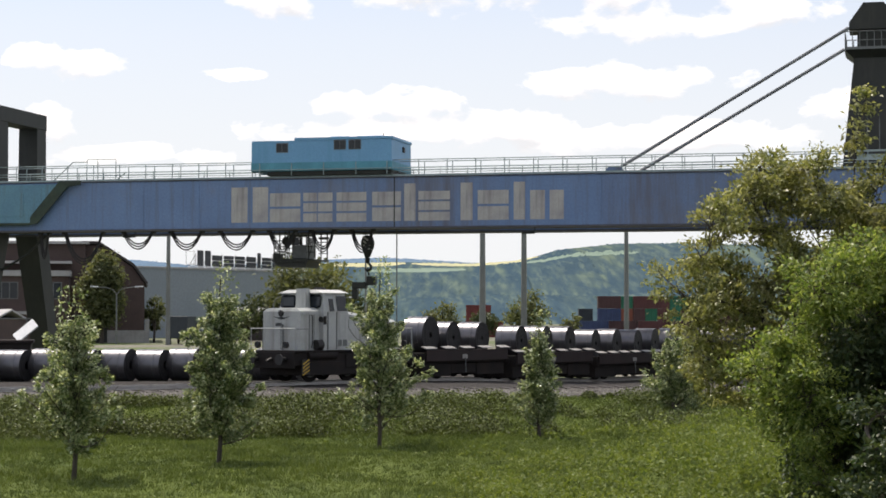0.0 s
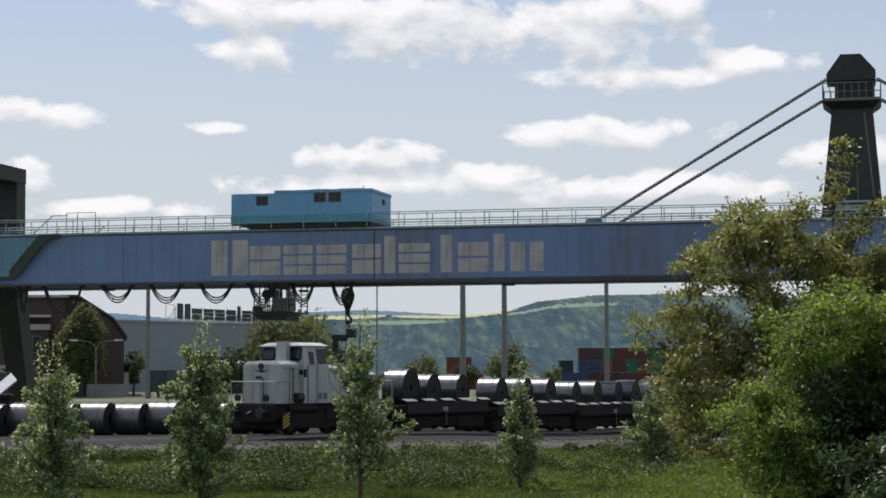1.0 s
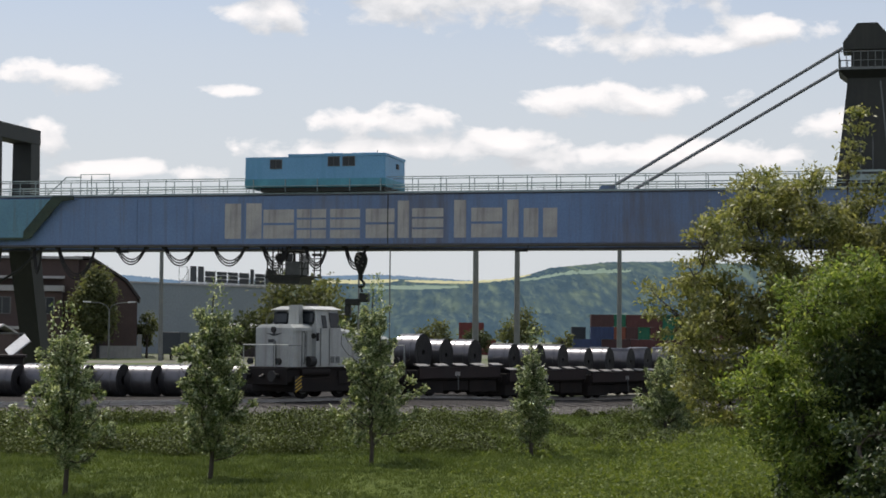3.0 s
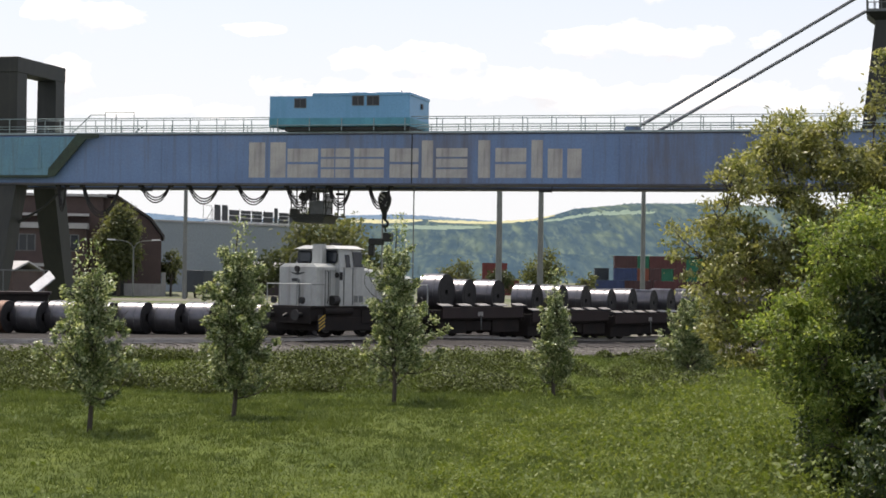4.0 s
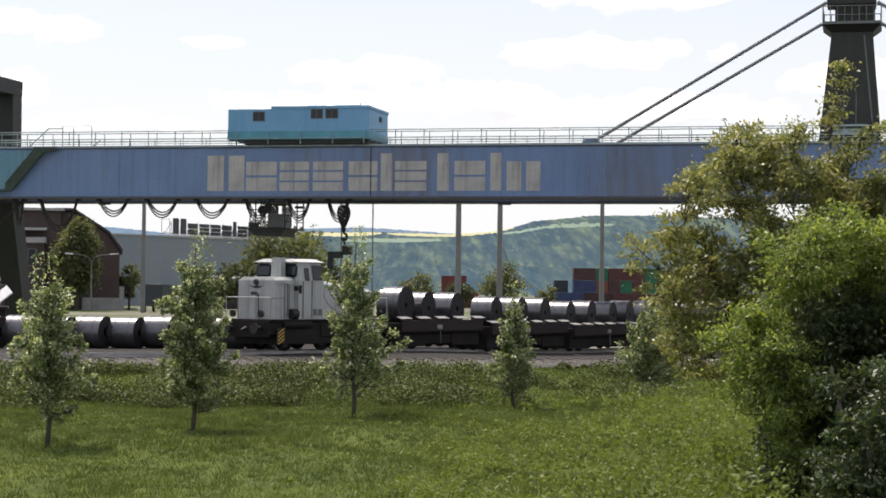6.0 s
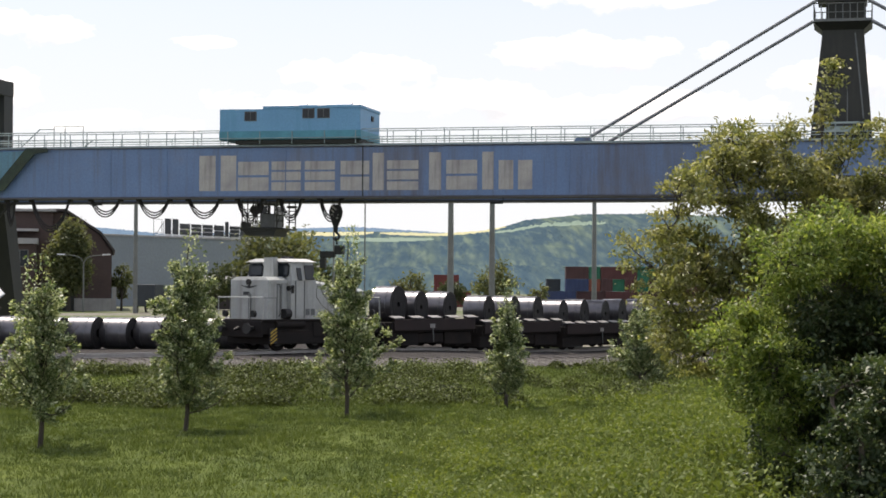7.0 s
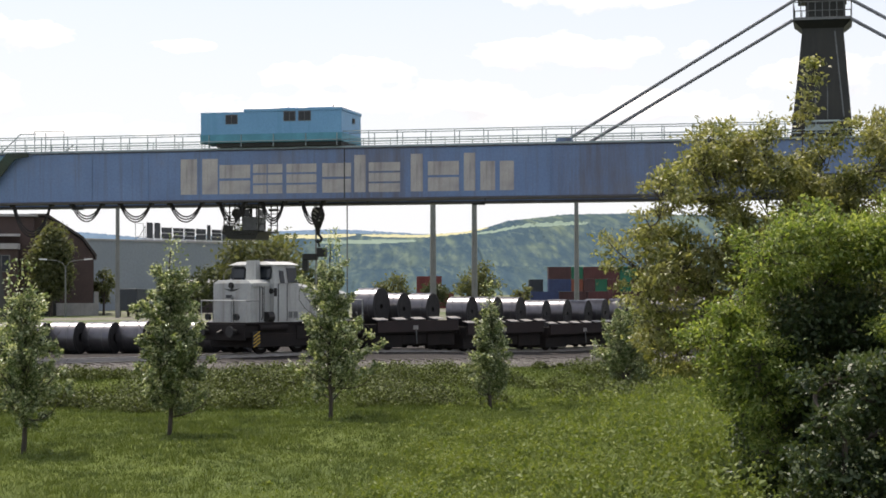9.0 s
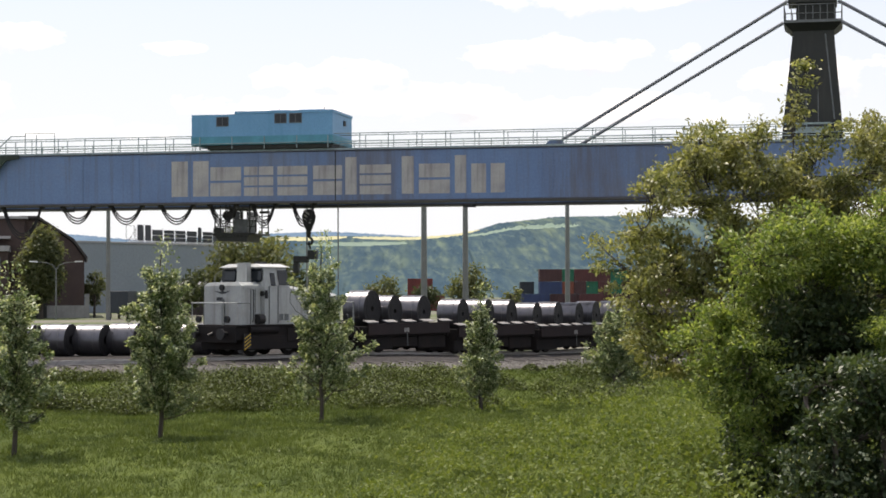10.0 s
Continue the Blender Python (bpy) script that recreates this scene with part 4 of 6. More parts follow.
def clad_hall():
    """Long grey-blue clad hall with a row of plain sign blocks on its roof."""
    b = thing("clad_hall", pose(-44.5, 280, 0.55, 0, 0, 53), "long blue-grey clad works hall", "building")
    part("wall", Box(-14, 33, 0, 60, 0, 10.6), HALL, b)
    part("roof_edge", Box(-14.2, 33.2, -0.2, 60.2, 10.603, 10.85), ROOF_LIGHT, b)
    for k in range(4):
        part("wall_joint", Box(-3.0 + k * 10, -2.94 + k * 10, -0.012, -0.002, 0, 10.5), HALL, b)
    part("corner_shaft", Box(33.21, 35, 0, 6, 0, 10.5), SIGN_DARK, b)
    s = thing("roof_sign", pose(-37.9, 300, 12.0, 0, 0, 58), "roof sign of dark blocks with pale edges", "sign")
    x = 0.0
    widths = [(4.6, 2.5, 1), (3.6, 1.8, 2), (3.6, 1.8, 3), (3.6, 1.8, 3), (3.6, 1.8, 2), (1.3, 2.5, 0), (3.6, 1.8, 3), (2.2, 2.5, 0), (3.6, 1.8, 2), (1.3, 2.5, 0), (3.8, 1.8, 1)]
    for w, h, style in widths:
        ob = part("sign_block", sign_block(0.75 * w - 0.1, h, style, 0.06), SIGN_DARK, s)
        ob.location = (x, 0, 0)
        ob = part("block_backing", sign_block(0.75 * w - 0.1, h, style, 0.04), SIGN_WHITE, s)
        ob.location = (x + 0.30, 0.10, -0.24)
        x += 0.75 * (w + 0.42)
    for k in range(9):
        part("sign_strut", Tube([(k * 3.4, 0.3, -0.62), (k * 3.4, 0.3, 2.0)], 0.05), GREY_STEEL, s)
        part("sign_strut", Tube([(k * 3.4, 0.3, 1.8), (k * 3.4, 2.2, -0.62)], 0.05), GREY_STEEL, s)
    for z in (-0.2, 0.2):
        part("sign_rail", Tube([(-2, 0.3, z), (29.5, 0.3, z)], 0.09), SIGN_WHITE, s)
    part("sign_frame", Tube([(-2.4, 0.3, -0.62), (-2.4, 0.3, 2.3), (-0.4, 0.3, 2.3), (-0.4, 0.3, -0.2)], 0.05), GREY_STEEL, s)


clad_hall()


def low_building(x, y, w, d, h, rot, mat, label):
    b = thing("low_building", pose(x, y, 0.55, 0, 0, rot), label, "building", "low sheds")
    part("wall", Box(-w / 2, w / 2, 0, d, 0, h), mat, b)
    part("roof", Prism([(-0.3, h + 0.004), (d / 2, h + 0.9), (d + 0.3, h + 0.004), (d + 0.3, h + 0.2), (d / 2, h + 1.1), (-0.3, h + 0.2)], -w / 2 - 0.3, w / 2 + 0.3, "x"), ROOF_LIGHT, b)
    n = max(2, int(w / 3))
    for k in range(n):
        cx = -w / 2 + (k + 0.5) * w / n
        wd = part("window", Box(cx - 0.6, cx + 0.6, -0.05, -0.002, h * 0.35, h * 0.8), SIGN_WHITE, b)
        part("pane", Box(cx - 0.5, cx + 0.5, -0.08, -0.052, h * 0.38, h * 0.77), GLASS, wd)


low_building(-24.5, 250, 9, 8, 3.4, -6, ROOF_DARK, "low dark shed with a pale roof")
low_building(-52, 195, 14, 6, 2.8, -14, BRICK, "low brick shed with a pale roof by the works")


def street_lamp(x, y, h, arms, label="grey double-armed street lamp"):
    s = thing("street_lamp", pose(x, y, 0.55), label, "street lamp", "street lamps in the yard")
    part("pole", Tube([(0, 0, 0), (0, 0, h * 0.5), (0, 0, h - 0.8)], [0.11, 0.09, 0.07], 8), MAST, s)
    for d in arms:
        a = part("arm", Tube([(0, 0, h - 0.8), (0.35 * d, 0, h - 0.25), (1.0 * d, 0, h), (2.2 * d, 0, h + 0.12)], 0.05, 6), MAST, s)
        part("lamp_head", prism(bmesh.new(), [(2.1 * d, h + 0.05), (3.0 * d, h + 0.12), (3.0 * d, h + 0.24), (2.1 * d, h + 0.22)], -0.14, 0.14), SIGN_WHITE, a)


street_lamp(-35.9, 212, 6.4, (-1, 1))
street_lamp(-18.4, 216, 5.6, (1,), "grey single-armed street lamp")
street_lamp(-12.2, 225, 5.4, (1,), "grey single-armed street lamp")


def mast(x, y, h, r, label="tall tapered grey lighting mast"):
    s = thing("light_mast", pose(x, y, 0.55), label, "mast", "tall yard masts")
    part("shaft", Tube([(0, 0, 0), (0, 0, h)], [r, r * 0.72], 12), MAST, s)
    part("cross_bar", Tube([(-0.9, 0, h * 0.86), (0.9, 0, h * 0.86)], 0.06), MAST, s)
    for d in (-0.8, 0.8):
        part("floodlight", Box(d - 0.25, d + 0.25, -0.15, 0.15, h * 0.86 + 0.07, h * 0.86 + 0.4, 0.03), MAST, s)


mast(-29.2, 206, 17, 0.26)
mast(5.35, 200, 17, 0.36)
mast(9.8, 200, 17, 0.34)
mast(20.8, 200, 17, 0.28)
mast(-7.4, 206, 16, 0.12, "slim grey lighting mast")


def container(m, mat, length, label):
    c = thing("shipping_container", m, label, "container", "stacked containers")
    n = int(length / 0.28)
    front = []
    for k in range(n):
        x = 0.05 + k * (length - 0.1) / n
        front += [(x, 0.05), (x + 0.06, 0.05), (x + 0.10, 0.012), (x + 0.20, 0.012)]
    bm = Prism(front + [(length - 0.05, 0.05), (length - 0.05, 2.39), (0.05, 2.39)], 0.12, 2.5, "z")
    part("body", bm, mat, c)
    for x in (0.0, length - 0.15):
        for y in (0.0, 2.29):
            part("corner_post", Box(x, x + 0.15, y, y + 0.15, 0, 2.59), mat, c)
    part("top_rail", Box(0.151, length - 0.151, 0, 0.1, 2.47, 2.585), mat, c)
    part("bottom_rail", Box(0.151, length - 0.151, 0, 0.1, 0, 0.14), mat, c)
    return c


def paint(name, c):
    return material(name, c, None, 0.6, 0.6, 0, 0.05, 8, streak=tuple(v * 0.5 for v in c))


RED, GREEN, BLUE, ORANGE, BROWN = (paint(n, c) for n, c in (("container_red", (0.085, 0.026, 0.026)), ("container_green", (0.012, 0.135, 0.075)),
                                    ("container_blue", (0.025, 0.045, 0.12)), ("container_orange", (0.20, 0.06, 0.035)), ("container_brown", (0.062, 0.026, 0.027))))
SLATE = paint("container_slate", (0.035, 0.045, 0.055))
KINDS = {"s": (SLATE, "slate-grey corrugated shipping container"), "r": (RED, "dark red corrugated shipping container"), "g": (GREEN, "green corrugated shipping container"), "b": (BLUE, "blue corrugated shipping container"),
         "o": (ORANGE, "orange corrugated shipping container"), "n": (BROWN, "brown-red corrugated shipping container")}
STACKS = [(31.0, 0.55, "b6 n6 r6 n6 r6 n6 r6"), (34.8, 3.15, "b4.8 o2.44 n2.44 g2.44 r2.44 g2.44 n6 r6 n6"), (34.8, 5.75, "n4.8 g2.44 r7.6 g6 n6 r6")]
for start, z, row in STACKS:
    x = start
    for k, word in enumerate(row.split()):
        length = float(word[1:])
        container(pose(x, 392 + 0.3 * (k % 2), z), KINDS[word[0]][0], length, KINDS[word[0]][1])
        x += length + 0.1
for x, z, ch, length in ((28.4, 0.55, "s", 6.06), (31.2, 3.15, "s", 3.0)):
    container(pose(x, 398, z), KINDS[ch][0], length, KINDS[ch][1])
BRIGHT_RED = paint("container_bright_red", (0.15, 0.030, 0.028))
container(pose(5.3, 300, 0.55), BRIGHT_RED, 6.06, "single bright red shipping container")
container(pose(5.4, 300, 3.145), BRIGHT_RED, 4.0, "bright red shipping container stacked on another")


def vehicle(x, y, rot, mat, label, kind="car"):
    v = thing(kind, pose(x, y, 0.55, 0, 0, rot), label, kind, "vehicles beyond the yard")
    if kind == "car":
        prof = [(-2.1, 0.35), (2.1, 0.35), (2.1, 0.85), (1.1, 0.95), (0.5, 1.45), (-1.3, 1.48), (-1.9, 0.95), (-2.1, 0.9)]
        part("body", Prism(prof, -0.85, 0.85), mat, v)
        part("side_window", Prism([(-1.5, 0.98), (0.9, 0.98), (0.45, 1.38), (-1.2, 1.40)], -0.87, -0.855), GLASS, v)
        wheels = (-1.3, 1.3)
    else:
        part("body", Box(-2.9, 1.5, -1.2, 1.2, 0.7, 3.2, 0.04), mat, v)
        part("cab", Prism([(1.52, 0.5), (3.2, 0.5), (3.2, 1.6), (2.8, 2.6), (1.52, 2.7)], -1.1, 1.1), mat, v)
        part("side_window", Prism([(1.9, 1.6), (3.0, 1.6), (2.7, 2.35), (1.9, 2.4)], -1.12, -1.103), GLASS, v)
        wheels = (-2.0, 2.3)
    for wx in wheels:
        for wy in (-0.95, 0.75) if kind == "car" else (-1.15, 0.95):
            w = part("wheel", Tube([(wx, wy, 0.38), (wx, wy + 0.2, 0.38)], 0.38, 14), TYRE, v)
            part("rim", Tube([(wx, wy - 0.01, 0.38), (wx, wy + 0.21, 0.38)], 0.22, 10), GREY_STEEL, w)


vehicle(-28.6, 214, 84, SLATE, "slate-grey delivery truck by the masts", "truck")
vehicle(-19.5, 238, 10, WHITE_CAR, "white parked car on the yard road")
vehicle(-16.0, 242, 6, HALL, "grey parked car on the yard road")

# ------------------------------------------------------------------ train


def coil_parts(parent, r, w, hole, rust=False):
    """A steel coil lying on its side, its eye along local y; its base at zero."""
    seg = 28
    bm = bmesh.new()
    a = [(r * math.cos(k * 2 * math.pi / seg), r * math.sin(k * 2 * math.pi / seg)) for k in range(seg)]
    p = [bm.verts.new((x, -w / 2, r + z)) for x, z in a]
    q = [bm.verts.new((x, w / 2, r + z)) for x, z in a]
    for k in range(seg):
        bm.faces.new((p[k], p[(k + 1) % seg], q[(k + 1) % seg], q[k]))
    bmesh.ops.recalc_face_normals(bm, faces=bm.faces)
    part("wrap", bm, COIL_RUST if rust else COIL, parent, smooth=True)
    for s in (-1, 1):
        bm = bmesh.new()
        prev = None
        for f, dy in ((1.0, 0.0), (0.97, 0.012), (0.72, 0.0), (0.70, 0.012), (hole, 0.0)):
            ring = [bm.verts.new((x * f, s * (w / 2 + dy), r + z * f)) for x, z in a]
            if prev:
                for k in range(seg):
                    bm.faces.new((prev[k], prev[(k + 1) % seg], ring[(k + 1) % seg], ring[k]))
            prev = ring
        bmesh.ops.recalc_face_normals(bm, faces=bm.faces)
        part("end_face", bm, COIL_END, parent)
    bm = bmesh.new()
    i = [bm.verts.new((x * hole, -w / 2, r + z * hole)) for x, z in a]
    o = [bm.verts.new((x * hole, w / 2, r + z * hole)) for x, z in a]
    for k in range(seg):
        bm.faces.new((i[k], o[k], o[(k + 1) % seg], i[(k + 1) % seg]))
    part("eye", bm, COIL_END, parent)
    bm = bmesh.new()
    for y in (-w * 0.25, w * 0.25):
        ring = [(x * 1.006, y, r + z * 1.006) for x, z in a]
        tube(bm, ring + ring[:1], 0.012, 4, False)
    part("strap", bm, GREY_STEEL, parent)


DECK = 2.14


def wheelset(parent, x, r=0.46):
    w = part("wheelset", Tube([(x, -0.9, r), (x, 0.9, r)], 0.09, 8), UNDERFRAME, parent)
    for y in (-0.75, 0.75):
        part("wheel", tube(bmesh.new(), [(x, y - 0.065, r), (x, y + 0.065, r)], r, 20), UNDERFRAME, w)
        part("tread", tube(bmesh.new(), [(x, y - 0.07, r), (x, y + 0.07, r)], r * 0.62, 16), GREY_STEEL, w)
    for y in (-1.02, 0.94):
        part("axle_box", Box(x - 0.16, x + 0.16, y, y + 0.08, r - 0.16, r + 0.18, 0.02), UNDERFRAME, w)


def wagon(s0, s1):
    x, y, a = along(CURVE, (s0 + s1) / 2)
    L = s1 - s0
    w = thing("coil_wagon", pose(x, y, RAIL_TOP + float(dip(x, y)), 0, 0, a), "dirty red-brown coil wagon with open cradles", "wagon", "coil wagons of the train")
    h = DECK - RAIL_TOP
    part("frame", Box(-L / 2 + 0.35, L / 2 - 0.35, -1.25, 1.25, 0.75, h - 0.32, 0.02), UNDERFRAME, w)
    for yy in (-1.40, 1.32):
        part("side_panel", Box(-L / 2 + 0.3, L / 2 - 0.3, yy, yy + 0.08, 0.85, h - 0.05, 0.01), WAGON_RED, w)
        n = max(3, int(L / 1.25))
        for k in range(n):
            cx = -L / 2 + 0.6 + k * (L - 1.2) / (n - 1)
            d = 1 if yy < 0 else -1
            y0 = yy - 0.05 if yy < 0 else yy + 0.13
            part("cradle_plate", Prism([(y0, h + 0.0), (y0 + d * 0.3, h + 0.09), (y0 + d * 0.3, h + 0.12), (y0, h + 0.03)], cx - 0.44, cx + 0.44, "x"), PALE_PLATE, w)
        part("data_panel", Box(-0.5, -0.1, yy - 0.006 if yy < 0 else yy + 0.081, yy - 0.001 if yy < 0 else yy + 0.085, 0.95, 1.15), PALE_PLATE, w)
    for e in (-1, 1):
        part("head_stock", Box(e * (L / 2 - 0.3) - 0.06, e * (L / 2 - 0.3) + 0.06, -1.3, 1.3, 0.7, 1.25, 0.02), UNDERFRAME, w)
        for yy in (-0.87, 0.87):
            b = part("buffer", Tube([(e * (L / 2 - 0.24), yy, 1.0), (e * (L / 2 - 0.04), yy, 1.0)], 0.10, 10), UNDERFRAME, w)
            part("buffer_head", Tube([(e * (L / 2 - 0.06), yy, 1.0), (e * (L / 2 - 0.01), yy, 1.0)], 0.22, 14), UNDERFRAME, b)
        for off in (0.9, 1.9):
            wheelset(w, e * (L / 2 - off))
        part("bogie_frame", Box(e * (L / 2 - 1.4) - 1.15, e * (L / 2 - 1.4) + 1.15, -1.14, 1.14, 0.14, 0.748, 0.03), UNDERFRAME, w)
    # dark box added to fill the space between the bogies
    part("brake_tank", Box(-L / 2 + 2.56, L / 2 - 2.56, -1.1, 1.1, 0.22, 0.748, 0.05), UNDERFRAME, w)
    part("brake_rod", Tube([(-0.3, -1.42, 1.0), (-0.3, -1.46, 0.3)], 0.025), GREY_STEEL, w)


for s0, s1 in ((44.55, 51.75), (51.9, 60.15), (60.3, 69.4), (69.55, 77.8), (77.95, 86.2)):
    wagon(s0, s1)
COILS = [(46.2, 0.86), (48.0, 0.76), (50.4, 0.79), (53.9, 0.75), (56.4, 0.78), (58.8, 0.80), (61.6, 0.74), (64.0, 0.77), (66.5, 0.75), (68.6, 0.78), (71.6, 0.78), (74.2, 0.76), (76.6, 0.78), (80.2, 0.76), (83.0, 0.78)]
for s, r in COILS:
    x, y, a = along(CURVE, s)
    c = thing("steel_coil", pose(x, y, DECK - 0.26 + float(dip(x, y)), 0, 0, a + 9), "bright rolled steel coil with dark wound ends in a wagon cradle", "steel coil", "coils on the train")
    coil_parts(c, r, 1.12, 0.15)

# coils standing on the ground behind the track
GROUND_COILS = [(-24.0 + 1.55 * k, (0.76, 0.74, 0.75, 0.73)[k % 4], k == 2) for k in range(12)]
for x, r, rust in GROUND_COILS:
    y = 88.4 + 0.2 * (x + 10)
    c = thing("steel_coil", pose(x, y, 0.55, 0, 0, 70), "rust-tinged steel coil lying on the ground" if rust else "dark shiny steel coil lying on the ground beside the track", "steel coil", "coils on the ground")
    coil_parts(c, r, 1.40, 0.3, rust)


def locomotive():
    x, y, a = along(CURVE, 40.15)
    l = thing("shunting_locomotive", pose(x, y, RAIL_TOP + float(dip(x, y)), 0, 0, a), "dirty pale grey diesel shunting locomotive with two hoods", "locomotive")
    E1, E2 = -3.65, 3.70
    C1, C2 = -1.98, -0.45   # cab ends
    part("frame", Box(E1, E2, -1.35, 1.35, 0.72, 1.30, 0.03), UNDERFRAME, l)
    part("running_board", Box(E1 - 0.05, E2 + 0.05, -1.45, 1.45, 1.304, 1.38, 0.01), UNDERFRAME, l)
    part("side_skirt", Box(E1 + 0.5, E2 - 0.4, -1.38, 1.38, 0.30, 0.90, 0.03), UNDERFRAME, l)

    def hood(x0, x1, z0, z1, w):
        lower = [(x0, -w, 1.384), (x1, -w, 1.384), (x1, w, 1.384), (x0, w, 1.384)]
        shoulder = [(x0, -w, z0 - 0.14), (x1, -w, z1 - 0.14), (x1, w, z1 - 0.14), (x0, w, z0 - 0.14)]
        crest = [(x0 + 0.05, -w + 0.25, z0), (x1 - 0.02, -w + 0.25, z1), (x1 - 0.02, w - 0.25, z1), (x0 + 0.05, w - 0.25, z0)]
        return loft(loft(bmesh.new(), lower, shoulder), shoulder, crest)
    h1 = part("front_hood", hood(-3.15, C1, 3.20, 3.22, 1.15), LOCO_WHITE, l, "pale grey engine hood with a dark winged emblem")
    h2 = part("rear_hood", hood(C2, 2.92, 3.10, 2.70, 1.22), LOCO_WHITE, l, "long sloping pale hood")
    part("emblem", Prism([(-0.52, 2.84), (-0.12, 2.72), (0.12, 2.72), (0.52, 2.84), (0.14, 2.80), (-0.14, 2.80)], -3.165, -3.152, "x"), SIGN_DARK, h1)
    part("top_lamp", Tube([(-3.152, 0, 2.98), (-3.24, 0, 2.98)], 0.13, 14), BLACK, h1)
    part("emblem_boss", Tube([(-3.152, 0, 2.78), (-3.18, 0, 2.78)], 0.08, 12), SIGN_DARK, h1)
    part("number_bars", Box(-3.165, -3.152, -0.02, 0.36, 2.42, 2.56), SIGN_DARK, h1)
    part("end_pipe", Tube([(-3.2, -0.08, 2.5), (-3.22, -0.1, 1.9), (-3.2, -0.08, 1.4)], 0.06), GREY_STEEL, h1)
    for xx in (-2.62, -2.34):
        part("side_door_line", Box(xx, xx + 0.035, -1.165, -1.152, 1.5, 2.95), GREY_STEEL, h1)
    part("hood_moulding", Box(-3.05, C1 - 0.02, -1.20, -1.152, 2.92, 3.0), LOCO_WHITE, h1)
    part("grab_iron", Tube([(-2.5, -1.16, 2.9), (-2.5, -1.24, 2.85), (-2.5, -1.24, 1.6), (-2.5, -1.16, 1.5)], 0.022), BLACK, h1)
    part("rear_window", Box(2.36, 2.62, -1.24, -1.222, 2.12, 2.5, 0.01), GLASS, h2)
    for z in (1.52, 1.98, 2.44):
        part("panel_line", Box(0.9, 2.9, -1.235, -1.222, z, z + 0.03), GREY_STEEL, h2)
    for xx in (0.9, 1.45, 2.0, 2.72):
        part("panel_line", Box(xx, xx + 0.03, -1.24, -1.222, 1.5, 2.47), GREY_STEEL, h2)
    part("exhaust_stack", loft(bmesh.new(), rect(-2.16, -0.30, 0.28, 0.62, 3.21), rect(-2.16, -0.30, 0.26, 0.58, 4.06)), LOCO_WHITE, l, "pale boxy exhaust stack")
    c = part("cab", loft(bmesh.new(), [(C1, -1.40, 1.384), (C2, -1.40, 1.384), (C2, 1.40, 1.384), (C1, 1.40, 1.384)],
                         [(C1, -1.40, 3.05), (C2, -1.40, 3.05), (C2, 1.40, 3.05), (C1, 1.40, 3.05)]), LOCO_WHITE, l, "driver's cab with rounded dark windows")
    part("cab_upper", loft(bmesh.new(), [(C1 + 0.01, -1.39, 3.054), (C2 - 0.01, -1.39, 3.054), (C2 - 0.01, 1.39, 3.054), (C1 + 0.01, 1.39, 3.054)],
                           [(C1 + 0.08, -1.24, 3.86), (C2 - 0.08, -1.24, 3.86), (C2 - 0.08, 1.24, 3.86), (C1 + 0.08, 1.24, 3.86)]), LOCO_WHITE, c)
    part("roof", loft(bmesh.new(), [(C1 - 0.08, -1.36, 3.864), (C2 + 0.06, -1.36, 3.864), (C2 + 0.06, 1.36, 3.864), (C1 - 0.08, 1.36, 3.864)],
                      [(C1 + 0.02, -0.85, 4.01), (C2 - 0.04, -0.85, 4.01), (C2 - 0.04, 0.85, 4.01), (C1 + 0.02, 0.85, 4.01)]), LOCO_ROOF, c)
    part("roof_horn", Tube([(-1.5, -0.3, 4.07), (-0.8, -0.3, 4.07)], 0.06), BLACK, c)
    # window panes lean with the upper cab
    lean = 10.5

    def pane(u0, u1, z0, z1):
        m = pose(0, -1.40, 3.05, -lean, 0, 0)
        return box(bmesh.new(), u0, u1, -0.035, -0.004, z0 - 3.05, z1 - 3.05, 0.012, m)
    part("side_window", pane(-1.12, -0.53, 3.08, 3.74), GLASS, c)
    part("door_window", pane(-1.60, -1.33, 3.06, 3.62), GLASS, c)
    part("door", Box(-1.70, -1.22, -1.425, -1.402, 1.5, 3.02, 0.005), LOCO_WHITE, c)
    for xx in (-1.75, -1.20):
        part("door_edge", Box(xx, xx + 0.03, -1.43, -1.402, 1.42, 3.04), GREY_STEEL, c)
    for u in (-0.98, -0.66):
        part("side_vent", Box(u - 0.11, u + 0.11, -1.425, -1.402, 1.55, 1.83), GREY_STEEL, c)
    for yy in (-0.80, 0.80):
        part("end_window", box(bmesh.new(), -0.03, -0.004, yy - 0.42, yy + 0.42, 0.16, 0.74, 0.10, pose(C1 + 0.01, 0, 3.05, 0, 5.5, 0)), GLASS, c)
    part("lower_end_window", Tube([(C1 - 0.004, -1.27, 2.72), (C1 - 0.06, -1.27, 2.72)], 0.12, 14), BLACK, c)
    part("fuel_cap", Tube([(-2.35, -1.28, 1.62), (-2.0, -1.28, 1.62)], 0.22, 12), BLACK, c)
    part("air_reservoir", Tube([(-2.9, -1.36, 1.15), (-1.2, -1.36, 1.15)], 0.16, 12), UNDERFRAME, l)
    for xx in (-0.2, 0.9, 1.9):
        part("battery_box", Box(xx - 0.4, xx + 0.4, -1.42, -1.382, 0.62, 1.22, 0.02), UNDERFRAME, l)
